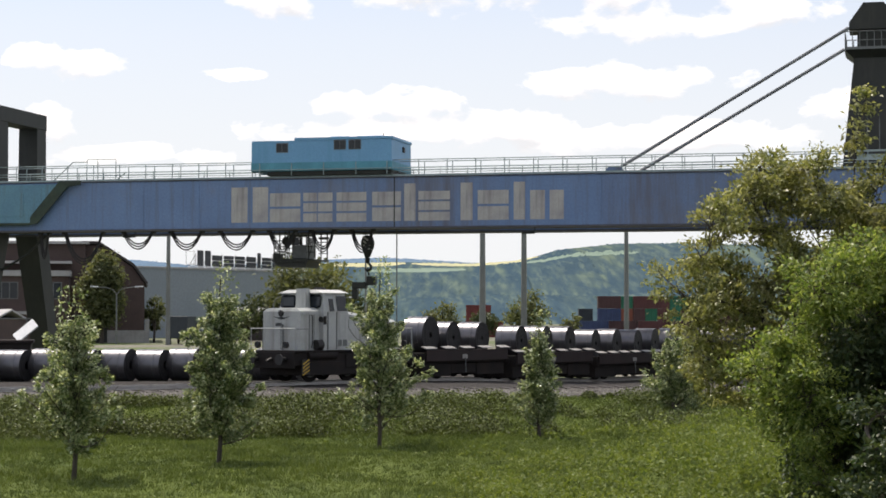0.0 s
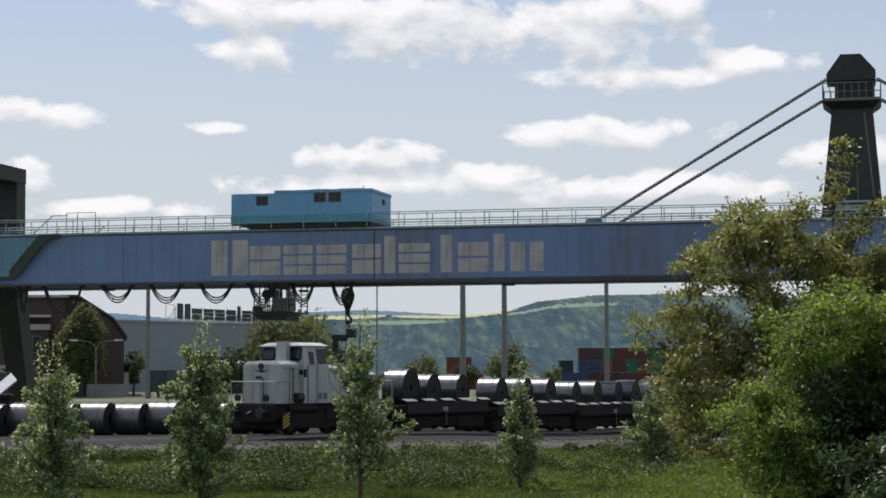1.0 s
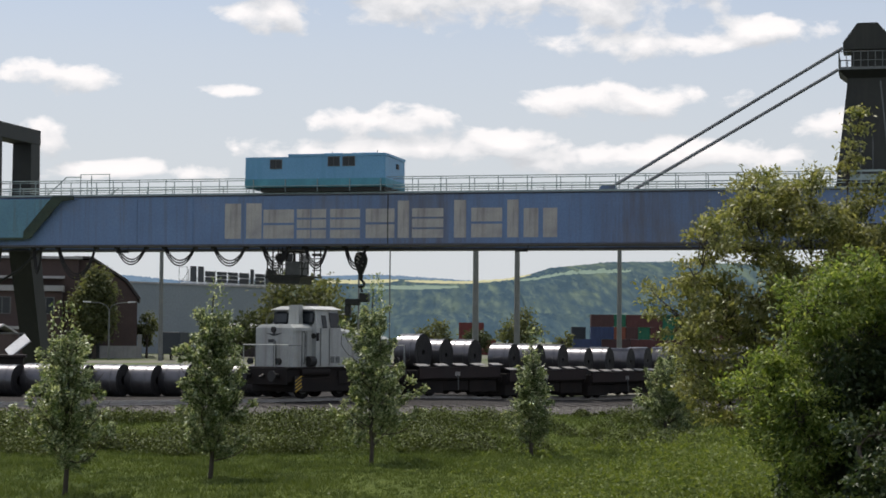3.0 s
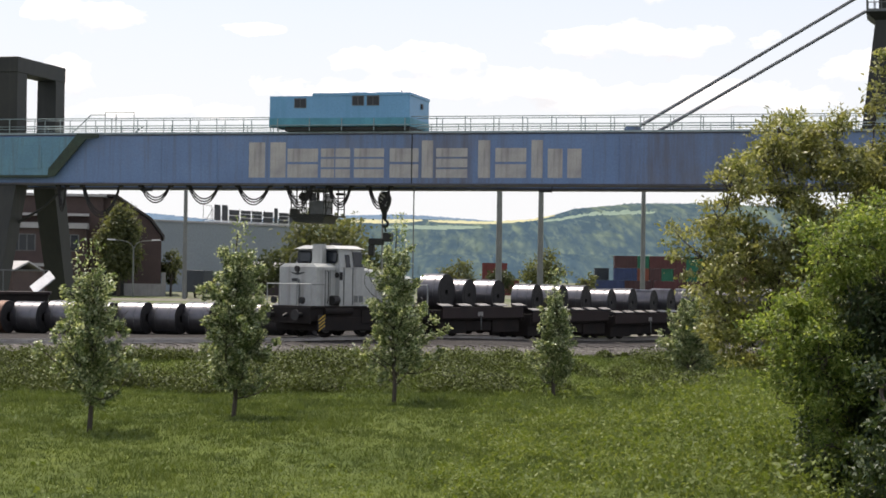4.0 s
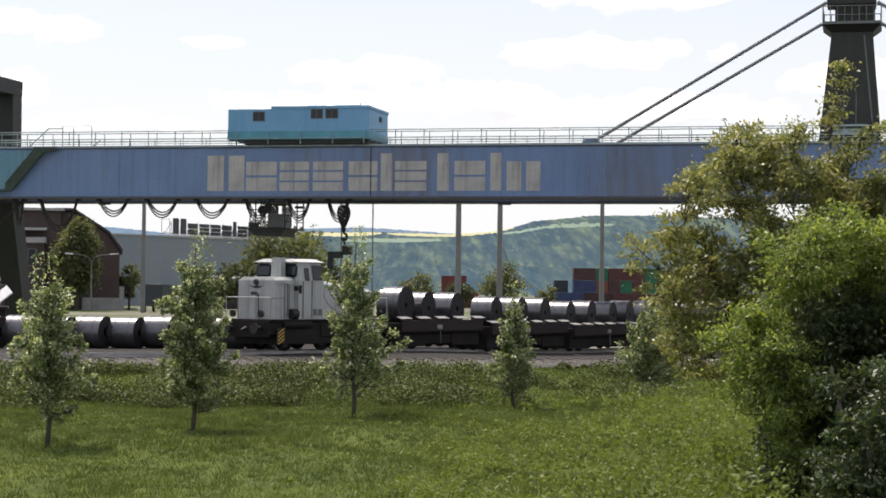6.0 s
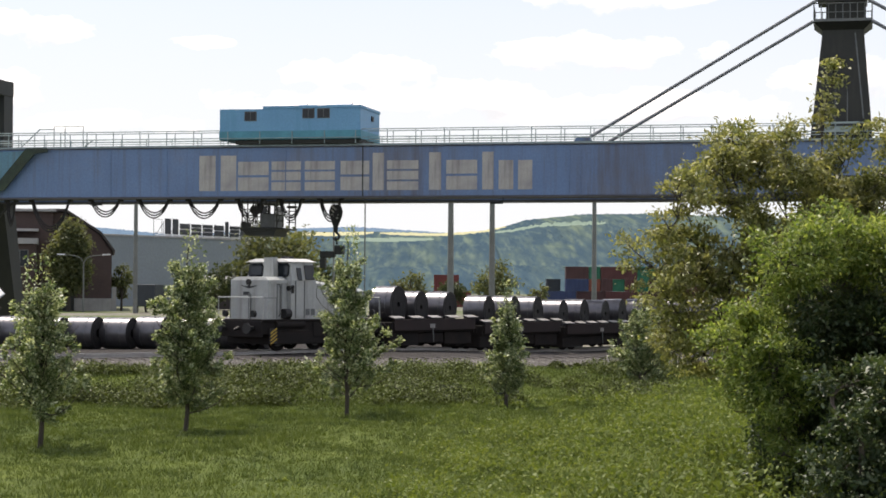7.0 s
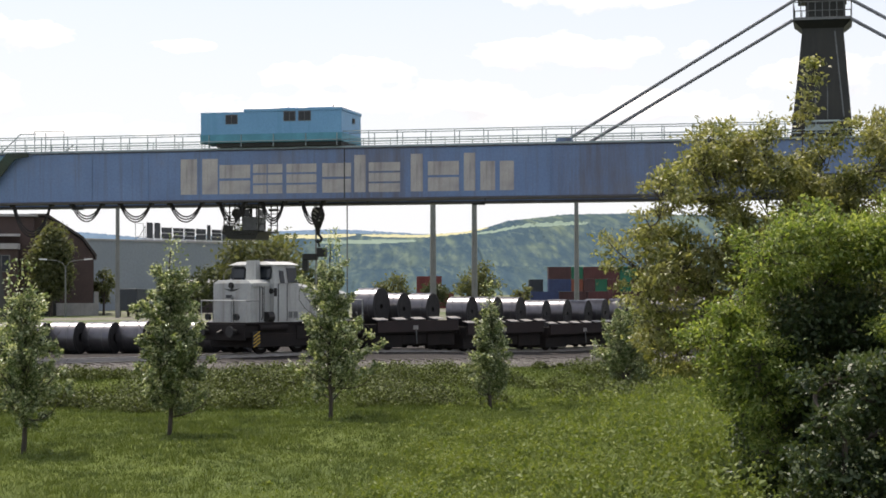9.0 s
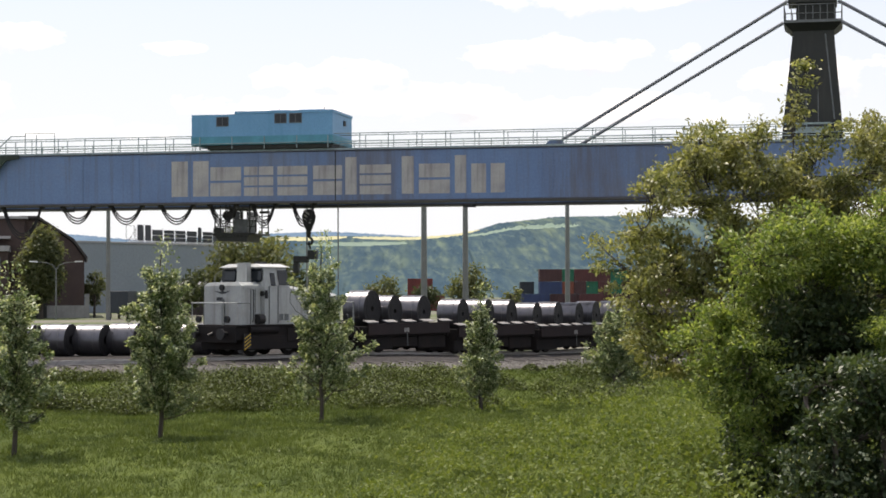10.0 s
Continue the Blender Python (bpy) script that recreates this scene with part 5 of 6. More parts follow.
    # front end: hand rails, buffers, lamps, hazard plates
    for e, xx in ((-1, E1), (1, E2)):
        f = part("buffer_beam", Box(xx + e * 0.004, xx + e * 0.12, -1.40, 1.40, 0.62, 1.32, 0.02), UNDERFRAME, l)
        for yy in (-0.87, 0.87):
            b = part("buffer", Tube([(xx + e * 0.12, yy, 1.0), (xx + e * 0.46, yy, 1.0)], 0.11, 10), BLACK, f)
            part("buffer_head", Tube([(xx + e * 0.44, yy, 1.0), (xx + e * 0.50, yy, 1.0)], 0.24, 14), BLACK, b)
            part("head_lamp", Tube([(xx + e * 0.02, yy, 1.62), (xx + e * 0.14, yy, 1.62)], 0.15, 14), BLACK, f)
            part("lamp_glass", Tube([(xx + e * 0.141, yy, 1.62), (xx + e * 0.15, yy, 1.62)], 0.10, 12), GLASS, f)
        part("coupling_hook", Tube([(xx + e * 0.12, 0, 1.0), (xx + e * 0.4, 0, 0.92)], [0.09, 0.05], 8), BLACK, f)
        part("end_hand_rail", Tube([(xx, -1.40, 2.32), (xx, 1.40, 2.32)], 0.03), LOCO_WHITE, f, "white end handrail")
        for yy in (-1.38, -0.55, 0.55, 1.38):
            part("rail_post", Tube([(xx, yy, 1.38), (xx, yy, 2.32)], 0.022), LOCO_WHITE, f)
    for yy in (-1.44, 1.44):
        part("side_rail", Tube([(E1, yy, 2.30), (-2.9, yy, 2.30), (-2.9, yy, 1.38)], 0.022), GREY_STEEL, l)
        part("side_rail", Tube([(3.0, yy, 2.30), (E2, yy, 2.30), (E2, yy, 1.38)], 0.022), GREY_STEEL, l)
    for xx in (E1 + 0.55, E2 - 0.85):
        st = part("hazard_step", Box(xx - 0.22, xx + 0.22, -1.47, -1.41, 0.35, 1.0), BLACK, l, "step plate with yellow hazard stripes")
        for k in range(4):
            part("stripe", box(bmesh.new(), -0.22, 0.22, -0.004, 0.004, -0.025, 0.025, 0, pose(xx, -1.478, 0.44 + k * 0.15, 0, -30, 0)), YELLOW, st)
    for xx in (-2.2, 0.1, 2.3):
        wheelset(l, xx, 0.5)
    part("axle_frame", Box(-3.0, 3.1, -1.02, 1.02, 0.40, 0.716, 0.03), UNDERFRAME, l)
    part("mirror", Box(-2.05, -2.01, -1.62, -1.45, 2.5, 2.85, 0.01), BLACK, l)


locomotive()

# sloping white plate and dark trough beside the legs of the crane


def scrap_trough():
    s = thing("steel_trough", pose(-23.2, 92.5, 0.55, 0, 0, 10), "dark steel trough with a tilted white plate", "trough")
    part("body", Prism([(-3.6, 0), (3.0, 0), (3.3, 1.7), (-3.8, 1.7)], -0.9, 0.9), UNDERFRAME, s)
    part("rim", Box(-3.9, 3.4, -1.0, 1.0, 1.703, 1.85, 0.02), WAGON_RED, s)
    part("tilted_plate", box(bmesh.new(), -0.62, 0.62, -0.35, 0.35, -0.04, 0.04, 0.01, pose(3.0, -0.6, 2.3, 42, -40, 0)), SIGN_WHITE, s, "tilted white sheet")
    for x in (-3.4, -1.2, 1.0, 3.0):
        part("guard_post", Tube([(x, 0.9, 1.85), (x, 0.9, 2.9)], 0.03), GREY_STEEL, s)
    part("guard_rail", Tube([(-3.6, 0.9, 2.9), (3.2, 0.9, 2.9)], 0.03), GREY_STEEL, s)


scrap_trough()

# ------------------------------------------------------------------ trees


def limb(bm, p, q, r0, r1, rng, bend=0.12, n=5):
    p, q = Vector(p), Vector(q)
    d = (q - p).length
    off = Vector(rng.normal(size=3)) * bend * d
    pts = [p.lerp(q, k / n) + off * math.sin(math.pi * k / n) for k in range(n + 1)]
    tube(bm, pts, [r0 + (r1 - r0) * k / n for k in range(n + 1)], 5)
    return pts


def young_tree(x, y, height, radius, label, seed, low=0.24, leaves=4200, lean=0.0, side=None, z=None):
    """A slim young street tree: straight stem, steep limbs, airy tip shoots."""
    rng = np.random.default_rng(seed)
    radius *= 1.05
    z = float(ground_z(x, y)) if z is None else z
    t = thing("young_tree", pose(x, y, z - 0.03), label, "tree", "young trees on the meadow")
    bm = bmesh.new()
    stem = [Vector((lean * k / 8 + 0.03 * math.sin(k * 1.7 + seed), 0.03 * math.cos(k * 2.1), height * 0.93 * k / 8)) for k in range(9)]
    tube(bm, stem, [0.055 * (1 - k / 9.5) + 0.006 for k in range(9)], 7)
    spots, outs = [], []
    n = 58
    for i in range(n):
        u = low + (0.97 - low) * (i / n) ** 0.85
        base = stem[0].lerp(stem[-1], min(u * 0.82 - 0.02, 0.95))
        v = (u - low) / (1 - low)
        prof = min(1.0, 0.7 + v * 2.6) * (1 - max(0.0, (v - 0.10) / 0.90) * 0.80)
        a = i * 2.4 + rng.normal() * 0.4
        r = radius * prof * (rng.uniform(0.55, 1.0) if rng.uniform() < 0.7 else rng.uniform(1.0, 1.45))
        tip = base + Vector((math.cos(a) * r, math.sin(a) * r, r * rng.uniform(0.45, 1.1) + 0.08 + 0.5 * v * v))
        if side and i in side:
            tip = base + Vector((radius * 1.0, -0.1, radius * 0.5 + 0.12 * side.index(i)))
        pts = limb(bm, base, tip, 0.020 * (1.2 - u), 0.005, rng)
        # leaves sit in bunches on the limb, with gaps between them
        bunches = max(3, int(4 + 7 * prof))
        per = max(5, int(2.0 * leaves / n / 7 * (0.5 + 0.7 * prof)))
        for _ in range(bunches):
            g = rng.uniform(0.12, 1.0)
            m = np.array(list(Vector(pts[0]).lerp(Vector(pts[-1]), min(g, 1.0)))) + rng.normal(size=3) * (0.022 + 0.035 * radius * prof)
            spots.append(m + rng.normal(size=(per, 3)) * 0.046)
            outs.append(np.tile(np.array([math.cos(a), math.sin(a), 0.25]), (per, 1)))
    for i in range(7):
        k = 34
        top = np.array(list(stem[-1])) + np.array([rng.normal() * 0.16, rng.normal() * 0.16, 0])
        c = top + np.stack([rng.normal(size=k) * 0.05, rng.normal(size=k) * 0.05, rng.uniform(-0.9, 0.42, k)], -1)
        spots.append(c)
        outs.append(np.tile(np.array([0, 0, 0.5]), (k, 1)))
    part("trunk", bm, BARK, t, smooth=True)
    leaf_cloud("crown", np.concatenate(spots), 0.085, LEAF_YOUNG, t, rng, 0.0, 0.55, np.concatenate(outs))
    return t


young_tree(-7.67, 40.2, 4.05, 1.0, "young maple with bright leaves and a bare slim stem", 11, 0.20, 7000)
young_tree(-5.09, 44.7, 4.75, 1.22, "dense young maple with a tall narrow crown", 12, 0.15, 16000)
young_tree(-1.44, 50.4, 5.1, 1.25, "young maple with long low side shoots", 13, 0.15, 9500, side=[5, 9, 11])
young_tree(3.12, 55.0, 3.6, 0.72, "small upright young maple on the meadow", 14, 0.13, 7000)
young_tree(8.1, 62.6, 2.9, 1.15, "low bushy young maple at the foot of the bank", 15, 0.02, 9000)
young_tree(-10.9, 36.6, 4.0, 1.1, "young maple beside the row of trees", 16, 0.2, 7000)


def big_tree(name, x, y, trunk_h, clumps, leaf, mat, label, seed, spread=0.30, per=90, stems=1, slim=0.5, cat="tree"):
    """Stems that fork into limbs; a clump of leaves round the end of every twig."""
    rng = np.random.default_rng(seed)
    t = thing(name, pose(x, y, float(ground_z(x, y)) - 0.05), label, cat)
    bm = bmesh.new()
    spots, outs = [], []
    forks = []
    for s in range(stems):
        b = Vector((rng.normal() * 0.25 * (stems > 1), rng.normal() * 0.25 * (stems > 1), 0))
        f = b + Vector((rng.normal() * 0.25, rng.normal() * 0.25, trunk_h))
        limb(bm, b, f, 0.14 / stems ** 0.5, 0.07 / stems ** 0.5, rng, 0.05)
        forks.append(f)
    # every bough springs from the nearest one that lies further in
    grown = [(f, 0.0) for f in forks]
    clumps = sorted(clumps, key=lambda e: min((Vector(e[0]) - f).length for f in forks))
    for (c, r) in clumps:
        f, way = min(grown, key=lambda g: (Vector(c) - g[0]).length + 0.35 * g[1])
        grown.append((Vector(c), way + (Vector(c) - f).length))
        c = np.array(c, float)
        pts = limb(bm, f, c, max(0.014, 0.055 - 0.012 * way), max(0.010, 0.045 - 0.012 * way), rng, 0.14, 6)
        if r > 0.1:
            for q in pts[3:]:
                m = int(per * 0.3)
                spots.append(np.array(list(q)) + rng.normal(size=(m, 3)) * 0.15)
                outs.append(np.zeros((m, 3)))
        n = max(2, int(19 * r))
        for k in range(n):
            d = rng.normal(size=3)
            d /= np.linalg.norm(d)
            tip = c + d * r * rng.uniform(0.4, 1.4) * np.array([1, 1, 0.9])
            limb(bm, pts[int(rng.integers(3, 7))], tip, 0.014, 0.004, rng, 0.12, 3)
            m = int(per * rng.uniform(0.5, 1.3))
            q = tip + rng.normal(size=(m, 3)) * spread * np.array([1.1, 1.1, 0.55])
            spots.append(q)
            outs.append(np.tile(d * 0.6, (m, 1)))
    part("trunk", bm, BARK, t, smooth=True)
    leaf_cloud("crown", np.concatenate(spots), leaf, mat, t, rng, 0.0, slim, np.concatenate(outs))
    return t


def inside(poly, x, z):
    hit = False
    for (x0, z0), (x1, z1) in zip(poly, poly[1:] + poly[:1]):
        if (z0 > z) != (z1 > z) and x < (x1 - x0) * (z - z0) / (z1 - z0) + x0:
            hit = not hit
    return hit


def fill(rng, poly, n, depth, r, gap=0.3):
    """Clump centres inside an upright outline, kept apart from one another."""
    xs, zs = [p[0] for p in poly], [p[1] for p in poly]
    out = []
    for _ in range(n * 40):
        if len(out) == n:
            break
        c = (rng.uniform(min(xs), max(xs)), rng.uniform(*depth), rng.uniform(min(zs), max(zs)))
        if inside(poly, c[0], c[2]) and all(math.dist(c, o[0]) > gap for o in out):
            out.append((c, rng.uniform(*r)))
    return out


def right_thicket():
    rng = np.random.default_rng(31)
    # airy olive tree, its foot hidden behind the bright one; outline relative to its foot
    X, Y = 7.4, 35.0
    outline = [(-2.9, 4.3), (-2.5, 5.1), (-2.0, 5.75), (-1.5, 6.25), (-0.9, 6.7), (-0.3, 6.6), (0.3, 6.3), (1.0, 6.5), (3.2, 6.6), (3.2, 2.4), (-0.4, 2.0), (-1.3, 1.6), (-1.9, 2.0), (-2.4, 2.7), (-2.6, 3.4)]
    cl = fill(rng, outline, 165, (-0.9, 1.0), (0.20, 0.46), 0.29) + [((0.55 + 0.06 * k, 0, 6.7 + 0.27 * k), 0.05) for k in range(5)]
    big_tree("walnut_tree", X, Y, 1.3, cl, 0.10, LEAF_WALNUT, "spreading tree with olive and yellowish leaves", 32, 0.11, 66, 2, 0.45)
    # bright bush in front
    rng = np.random.default_rng(36)
    X, Y = 7.2, 31.0
    outline = [(-1.35, 1.6), (-1.75, 2.5), (-1.5, 3.2), (-1.15, 3.9), (-0.6, 4.5), (0.1, 4.8), (0.8, 4.6), (2.8, 4.6), (2.8, 4.0), (0.7, 3.9), (-0.4, 3.9), (-1.0, 3.3), (-0.7, 1.9), (-0.5, 0.6), (-0.95, 0.6)]
    cl = fill(rng, outline, 46, (-0.9, 0.9), (0.20, 0.58), 0.30) + fill(rng, [(0.8, 2.5), (0.8, 3.2), (2.6, 3.4), (2.6, 2.3)], 9, (-1.7, -1.2), (0.2, 0.32), 0.25)
    big_tree("green_bush", X, Y, 0.8, cl, 0.088, LEAF_BRIGHT, "dense bush with fresh bright green leaves", 33, 0.13, 118, 3, 0.42, cat="bush")
    # added bush of dark leaves: the thicket's inner shade as leaf colour
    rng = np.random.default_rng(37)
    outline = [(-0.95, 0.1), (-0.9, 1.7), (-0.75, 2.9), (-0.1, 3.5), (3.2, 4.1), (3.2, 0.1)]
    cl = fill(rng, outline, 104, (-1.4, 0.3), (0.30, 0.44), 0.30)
    big_tree("shade_bush", 7.2, 31.9, 0.6, cl, 0.10, LEAF_SHRUB, "dark leaves that paint the shade inside the thicket", 35, 0.13, 95, 3, cat="bush")
    # dark shrub with pale painted leaf glints, nearest of the three
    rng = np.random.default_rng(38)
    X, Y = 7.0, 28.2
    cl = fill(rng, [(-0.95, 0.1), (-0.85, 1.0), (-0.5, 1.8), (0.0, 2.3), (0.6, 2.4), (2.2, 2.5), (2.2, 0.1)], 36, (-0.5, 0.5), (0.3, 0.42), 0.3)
    sh = big_tree("elder_shrub", X, Y, 0.4, cl, 0.10, LEAF_SHRUB, "dark elder shrub dotted with pale painted leaf glints", 34, 0.11, 95, 4, cat="shrub")
    # small pale leaves paint the sun's glints on the elder
    glint_spots = []
    for _ in range(95):
        c = np.array([rng.uniform(-0.8, 1.9), rng.uniform(-0.95, -0.35), rng.uniform(0.2, 2.45)])
        if c[2] > 1.5 + 1.6 * (c[0] + 0.5):
            continue
        k = 6
        glint_spots.append(c + rng.normal(size=(k, 3)) * np.array([0.06, 0.06, 0.03]))
    tagged(leaf_cloud("blossom", np.concatenate(glint_spots), 0.055, GLINT_AND_FLOWER, sh, rng, 0.0, 0.9), kind="stuff")


right_thicket()


def far_tree(x, y, height, radius, mat, label, seed, n=26, size=0.5, squash=0.8, per=70):
    rng = np.random.default_rng(seed)
    t = thing("tree", pose(x, y, 0.5), label, "tree", "trees beyond the yard")
    bm = bmesh.new()
    tube(bm, [(0, 0, 0), (0.1, 0, height * 0.5), (0, 0, height * 0.8)], [0.35 * radius / 4 + 0.05, 0.2 * radius / 4 + 0.03, 0.05], 7)
    spots = []
    for k in range(n):
        d = rng.normal(size=3)
        d /= np.linalg.norm(d)
        c = np.array([0, 0, height * 0.58]) + d * np.array([radius, radius, height * 0.40]) * rng.uniform(0.35, 0.95)
        limb(bm, (0, 0, height * rng.uniform(0.25, 0.6)), c, 0.06, 0.02, rng, 0.1, 3)
        q = c + rng.normal(size=(per, 3)) * radius * 0.20 * np.array([1, 1, squash])
        spots.append(q[q[:, 2] > 0.4])
    part("trunk", bm, BARK, t)
    leaf_cloud("crown", np.concatenate(spots), size, mat, t, rng, 0.2, 0.7)


far_tree(-14.8, 232, 10.6, 5.2, LEAF_FAR, "broad olive-green tree beyond the yard", 41, 46, 0.55, 0.8, 110)
far_tree(-20.6, 236, 6.3, 2.9, LEAF_FAR_DARK, "dark round tree by the yard road", 42, 30, 0.45)
far_tree(-23.8, 240, 5.0, 2.2, LEAF_FAR_DARK, "small dark tree by the yard road", 43, 24, 0.4)
far_tree(-10.5, 238, 6.2, 3.2, LEAF_FAR_DARK, "dark tree below the broad one", 44, 30, 0.45)
far_tree(-38.6, 218, 11.6, 2.4, LEAF_FAR, "tall narrow dark tree before the brick hall", 45, 70, 0.38, 1.1, 170)
far_tree(-34.0, 228, 6.0, 1.3, LEAF_FAR, "slim tree at the corner of the brick hall", 46, 18, 0.35)
far_tree(1.1, 215, 5.0, 1.9, LEAF_FAR, "small round tree in the yard", 47, 24, 0.36)
far_tree(12.6, 245, 6.4, 2.9, LEAF_FAR, "brownish-green tree behind the wagons", 48, 30, 0.42)
far_tree(8.4, 290, 4.4, 2.2, LEAF_FAR_DARK, "dark shrub beside the red container", 49, 20, 0.4)
far_tree(11.0, 150, 3.6, 1.0, LEAF_FAR, "slim young tree in the yard", 50, 18, 0.24)

# ------------------------------------------------------------------ meadow


def blades(n, x, y, h, width, rng):
    """Bent grass blades as single triangles."""
    z = ground_z(x, y) - 0.01
    a = rng.uniform(0, 2 * math.pi, n)
    lean = rng.normal(size=(n, 2)) * 0.45 * h[:, None]
    v = np.empty((n, 3, 3))
    dx, dy = np.cos(a) * width, np.sin(a) * width
    v[:, 0] = np.stack([x - dx, y - dy, z], -1)
    v[:, 1] = np.stack([x + dx, y + dy, z], -1)
    v[:, 2] = np.stack([x + lean[:, 0], y + lean[:, 1], z + h], -1)
    return v.reshape(-1, 3), np.arange(3 * n).reshape(n, 3)


def patchy(x, y, seed=0.0):
    return 0.5 + 0.25 * np.sin(x * 0.9 + 1.3 * np.sin(y * 0.35 + seed)) + 0.25 * np.sin(y * 0.8 + 1.7 * np.sin(x * 0.5 + seed * 2))


def meadow():
    rng = np.random.default_rng(61)
    n = 420000
    y = np.sqrt(rng.uniform(26.5 ** 2, 75 ** 2, n))
    x = rng.uniform(-0.30, 0.30, n) * y
    on = y - 0.263 * x < 70.4
    x, y = x[on], y[on]
    n = len(x)
    h = rng.uniform(0.03, 0.085, n) * (0.6 + 0.8 * patchy(x, y, 1.0)) * (1 + 0.5 * smooth(40, 60, y))
    v, f = blades(n, x, y, h, 0.006 + 0.00022 * (y - 26), rng)
    tagged(raw_mesh("grass", v, f, GRASS), "short green meadow grass", "grass", kind="stuff")
    # taller tufts that give the meadow its uneven tread
    k = 9500
    ty = np.sqrt(rng.uniform(26.5 ** 2, 60 ** 2, k))
    tx = rng.uniform(-0.29, 0.29, k) * ty
    big = rng.uniform(0.5, 1.0, k) * (0.4 + patchy(tx * 1.3, ty, 9.0))
    x = np.repeat(tx, 13) + rng.normal(size=13 * k) * 0.07
    y = np.repeat(ty, 13) + rng.normal(size=13 * k) * 0.07
    h = np.repeat(big, 13) * rng.uniform(0.07, 0.19, 13 * k)
    v, f = blades(13 * k, x, y, h, 0.009 + 0.0002 * (y - 26), rng)
    tagged(raw_mesh("grass_tufts", v, f, GRASS), "taller uneven tufts of grass", "grass", kind="stuff")
    # leafy herbs, thick towards the thicket and in patches over the meadow
    n = 60000
    y = np.sqrt(rng.uniform(27 ** 2, 60 ** 2, n))
    x = rng.uniform(-0.27, 0.27, n) * y
    keep = rng.uniform(size=n) < np.clip(smooth(-0.8, 2.2, x + 3.2 - 0.37 * (y - 33.3) + 3.0 * (patchy(x, y, 3.0) - 0.5)) * smooth(0.35, 0.65, patchy(x * 1.3, y * 0.8, 8.0)) + 0.10 * (patchy(x * 1.4, y, 7.0) > 0.7), 0, 1)
    x, y = x[keep], y[keep]
    tall = (0.06 + 0.55 * smooth(0.05, 0.17, x / y)) * (0.3 + 1.1 * patchy(x * 2.2, y * 1.3, 5.0))
    c = np.stack([x, y, ground_z(x, y) + rng.uniform(0.1, 1.0, len(x)) * tall], -1)
    tagged(leaf_cloud("herbs", c, 0.06, LEAF_HERB, None, rng, 0.1, 0.6), "leafy herbs and nettles in the meadow", "herbs", kind="stuff")
    # leafy plants in low mounds among the herbs
    k = 1300
    py = np.sqrt(rng.uniform(28 ** 2, 56 ** 2, k))
    px = rng.uniform(-0.20, 0.27, k) * py
    edge = px + 2.6 - 0.37 * (py - 33.3) + 3.0 * (patchy(px, py, 3.0) - 0.5)
    keep = rng.uniform(size=k) < smooth(-0.6, 2.6, edge) * (0.04 + 0.95 * smooth(0.45, 0.7, patchy(px * 1.2, py * 0.7, 12.0)))
    px, py, edge = px[keep], py[keep], edge[keep]
    r = rng.uniform(0.14, 0.34, len(px)) * (1 + 0.8 * smooth(1, 6, edge))
    m = 130
    u = rng.normal(size=(len(px), m, 3))
    u /= np.linalg.norm(u, axis=2, keepdims=True)
    u[:, :, 2] = np.abs(u[:, :, 2])
    u *= rng.uniform(0.6, 1.1, (len(px), m, 1)) * r[:, None, None] * np.array([1.2, 1.0, 1.05])
    c = (u + np.stack([px, py, ground_z(px, py)], -1)[:, None, :]).reshape(-1, 3)
    tagged(leaf_cloud("leafy_plants", c, 0.062, LEAF_HERB, None, rng, 0.1, 0.6), "low leafy plants in mounds on the meadow", "plants", kind="stuff")
    # broad-leaved docks and nettles in separate plants
    k = 2600
    py = np.sqrt(rng.uniform(27.5 ** 2, 58 ** 2, k))
    px = rng.uniform(-0.26, 0.27, k) * py
    keep = rng.uniform(size=k) < np.clip(smooth(0.0, 0.14, px / py + 0.12 * (patchy(px, py, 3.0) - 0.5)) + 0.01, 0, 1)
    px, py = px[keep], py[keep]
    tall = (0.06 + 0.62 * smooth(0.05, 0.17, px / py)) * rng.uniform(0.4, 1.3, len(px))
    m = 16
    x, y = np.repeat(px, m) + rng.normal(size=m * len(px)) * 0.09, np.repeat(py, m) + rng.normal(size=m * len(px)) * 0.09
    c = np.stack([x, y, ground_z(x, y) + 0.02 + np.repeat(tall, m) * rng.uniform(0.1, 1.0, m * len(px))], -1)
    tagged(leaf_cloud("broad_weeds", c, 0.11, LEAF_HERB, None, rng, 0.0, 0.5), "broad-leaved weeds standing in the meadow", "weeds", kind="stuff")
    # weeds and ivy in mounds on the bank, with dark gaps between them
    k = 1700
    x = rng.uniform(-24, 22, k)
    d = 54.5 + 14.2 * rng.uniform(0, 1, k) ** 0.8
    y = d + 0.263 * x
    dense = np.clip(1.1 - smooth(-9, 6, x) * 0.75, 0.3, 1) * (0.15 + 0.85 * smooth(0.30, 0.55, patchy(x * 1.1, y * 0.9, 2.0))) * smooth(53.5, 57.5, d + 3 * patchy(x, y, 6.0))
    keep = rng.uniform(size=k) < dense
    x, y = x[keep], y[keep]
    r = rng.uniform(0.22, 0.80, len(x)) * (1 - 0.72 * smooth(64.5, 68.7, y - 0.263 * x))
    m = 340
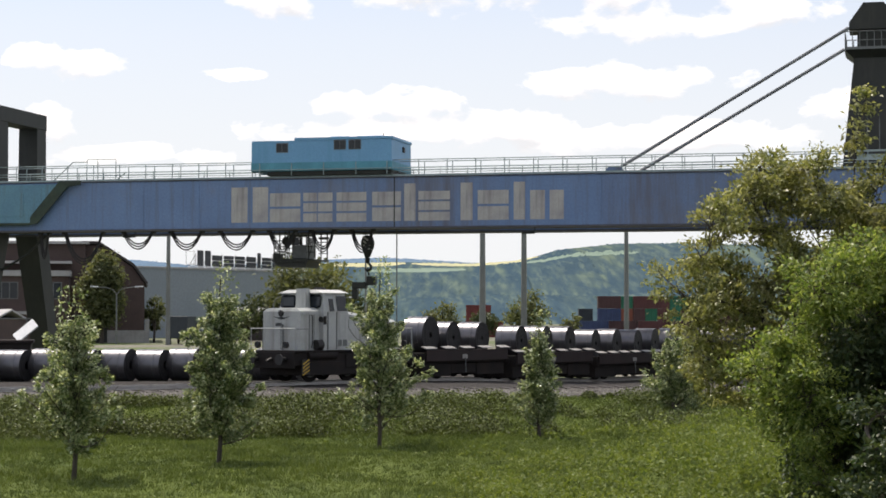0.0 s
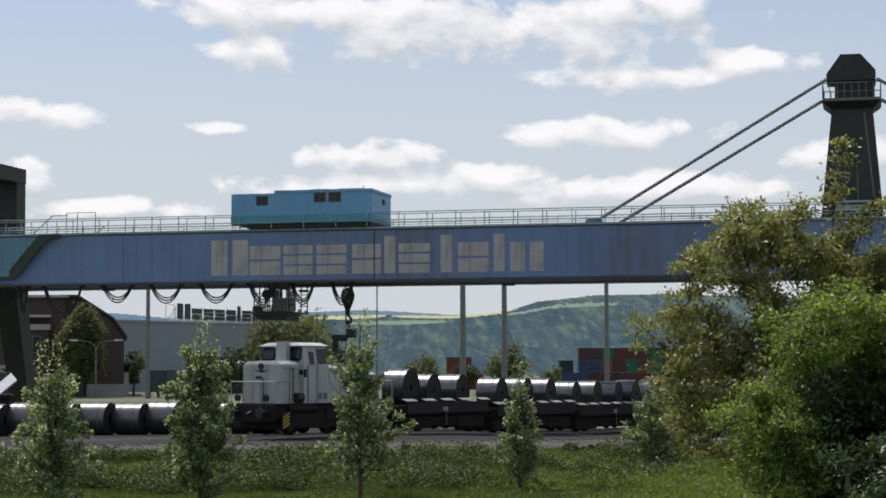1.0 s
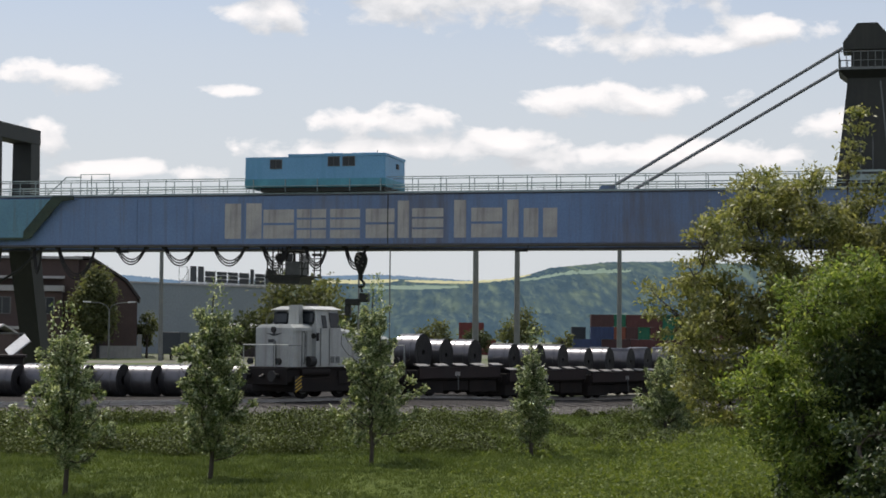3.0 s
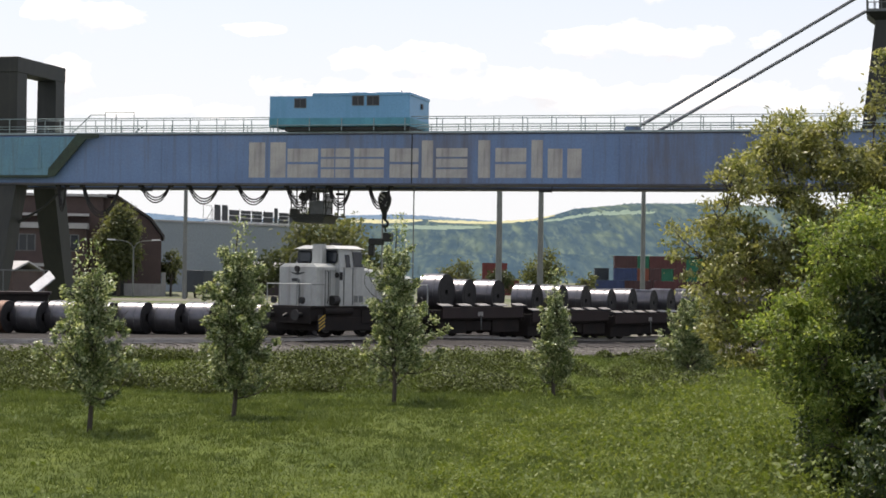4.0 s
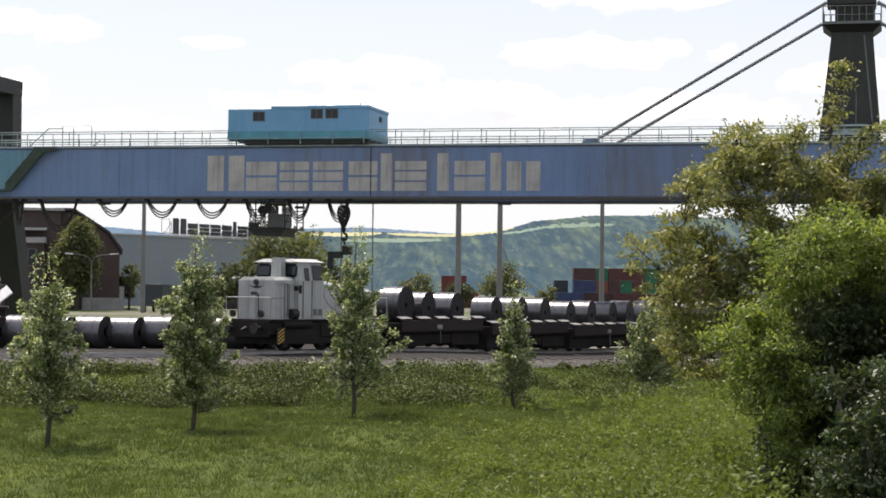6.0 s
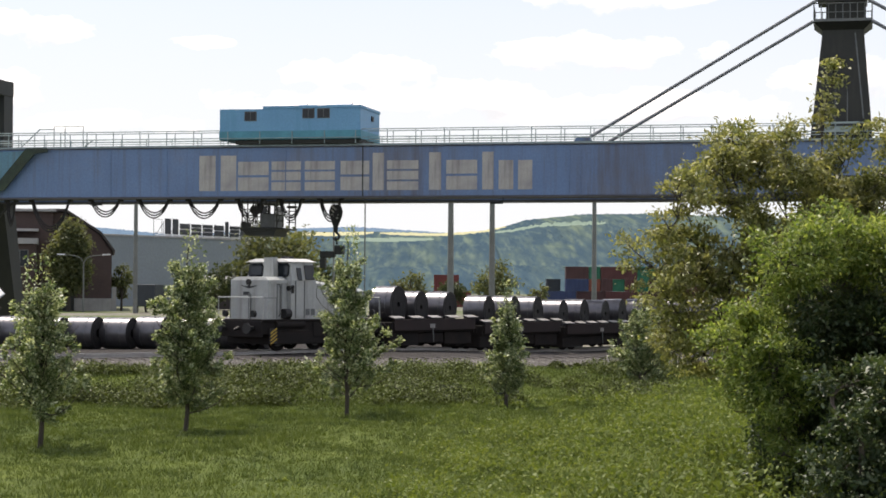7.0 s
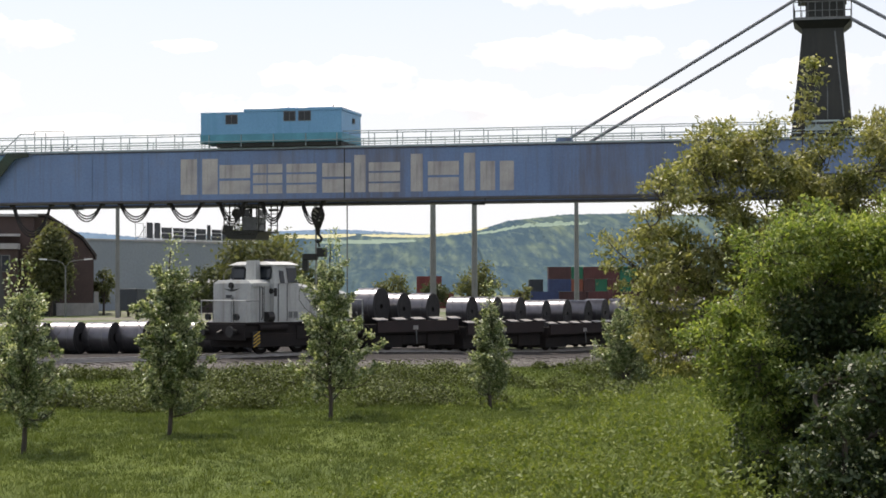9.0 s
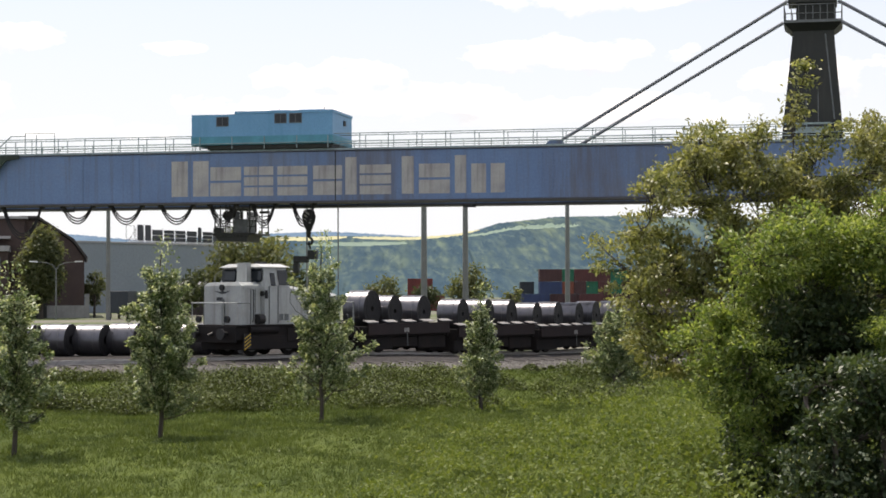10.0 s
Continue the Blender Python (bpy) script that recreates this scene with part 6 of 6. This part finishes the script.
    u = rng.normal(size=(len(x), m, 3))
    u /= np.linalg.norm(u, axis=2, keepdims=True)
    u[:, :, 2] = np.abs(u[:, :, 2])
    u *= rng.uniform(0.55, 1.1, (len(x), m, 1)) * r[:, None, None] * np.array([1.1, 0.8, 0.95])
    c = (u + np.stack([x, y, ground_z(x, y)], -1)[:, None, :]).reshape(-1, 3)
    tagged(leaf_cloud("bank_weeds", c, 0.075, LEAF_WEED, None, rng, 0.1, 0.65), "tangled weeds and ivy over the bank", "weeds", kind="stuff")
    # loose stones along the foot of the track
    n = 46000
    x = rng.uniform(-26, 24, n)
    d = np.minimum(rng.normal(69.9, 0.6, n) + 5.2 * rng.uniform(0, 1, n) * (rng.uniform(size=n) < 0.7), 74.9)
    y = d + 0.263 * x
    c = np.stack([x, y, ground_z(x, y) + rng.uniform(-0.01, 0.03, n)], -1)
    size = rng.uniform(0.03, 0.085, n)[:, None, None]
    shape = np.array([[1, 0, 0], [-0.4, 0.9, 0], [-0.6, -0.8, 0], [0, 0, 0.9]])
    v = c[:, None, :] + (shape[None] + rng.normal(size=(n, 4, 3)) * 0.25) * size
    f = (np.array([[0, 1, 3], [1, 2, 3], [2, 0, 3]])[None] + 4 * np.arange(n)[:, None, None]).reshape(-1, 3)
    tagged(raw_mesh("gravel", v.reshape(-1, 3), f, STONES), "loose grey gravel along the track", "gravel", kind="stuff")
    # clover and daisies as pale dots
    n = 160
    y = np.sqrt(rng.uniform(27 ** 2, 46 ** 2, n))
    x = rng.uniform(-0.27, 0.27, n) * y
    c = np.stack([x, y, ground_z(x, y) + rng.uniform(0.05, 0.12, n)], -1)
    tagged(leaf_cloud("meadow_flowers", c, 0.03, GLINT_AND_FLOWER, None, rng, 0.0, 0.9), "scattered small white meadow flowers", "flowers", kind="stuff")


meadow()
path = Prism([(11.0, 76.6), (13.0, 77.1), (13.4, 79.6), (11.3, 79.1)], 0.50, 0.60, "z")
tagged(part("pavement", path, PAVING), "pale gravel path end beside the tracks", "path", kind="structure")
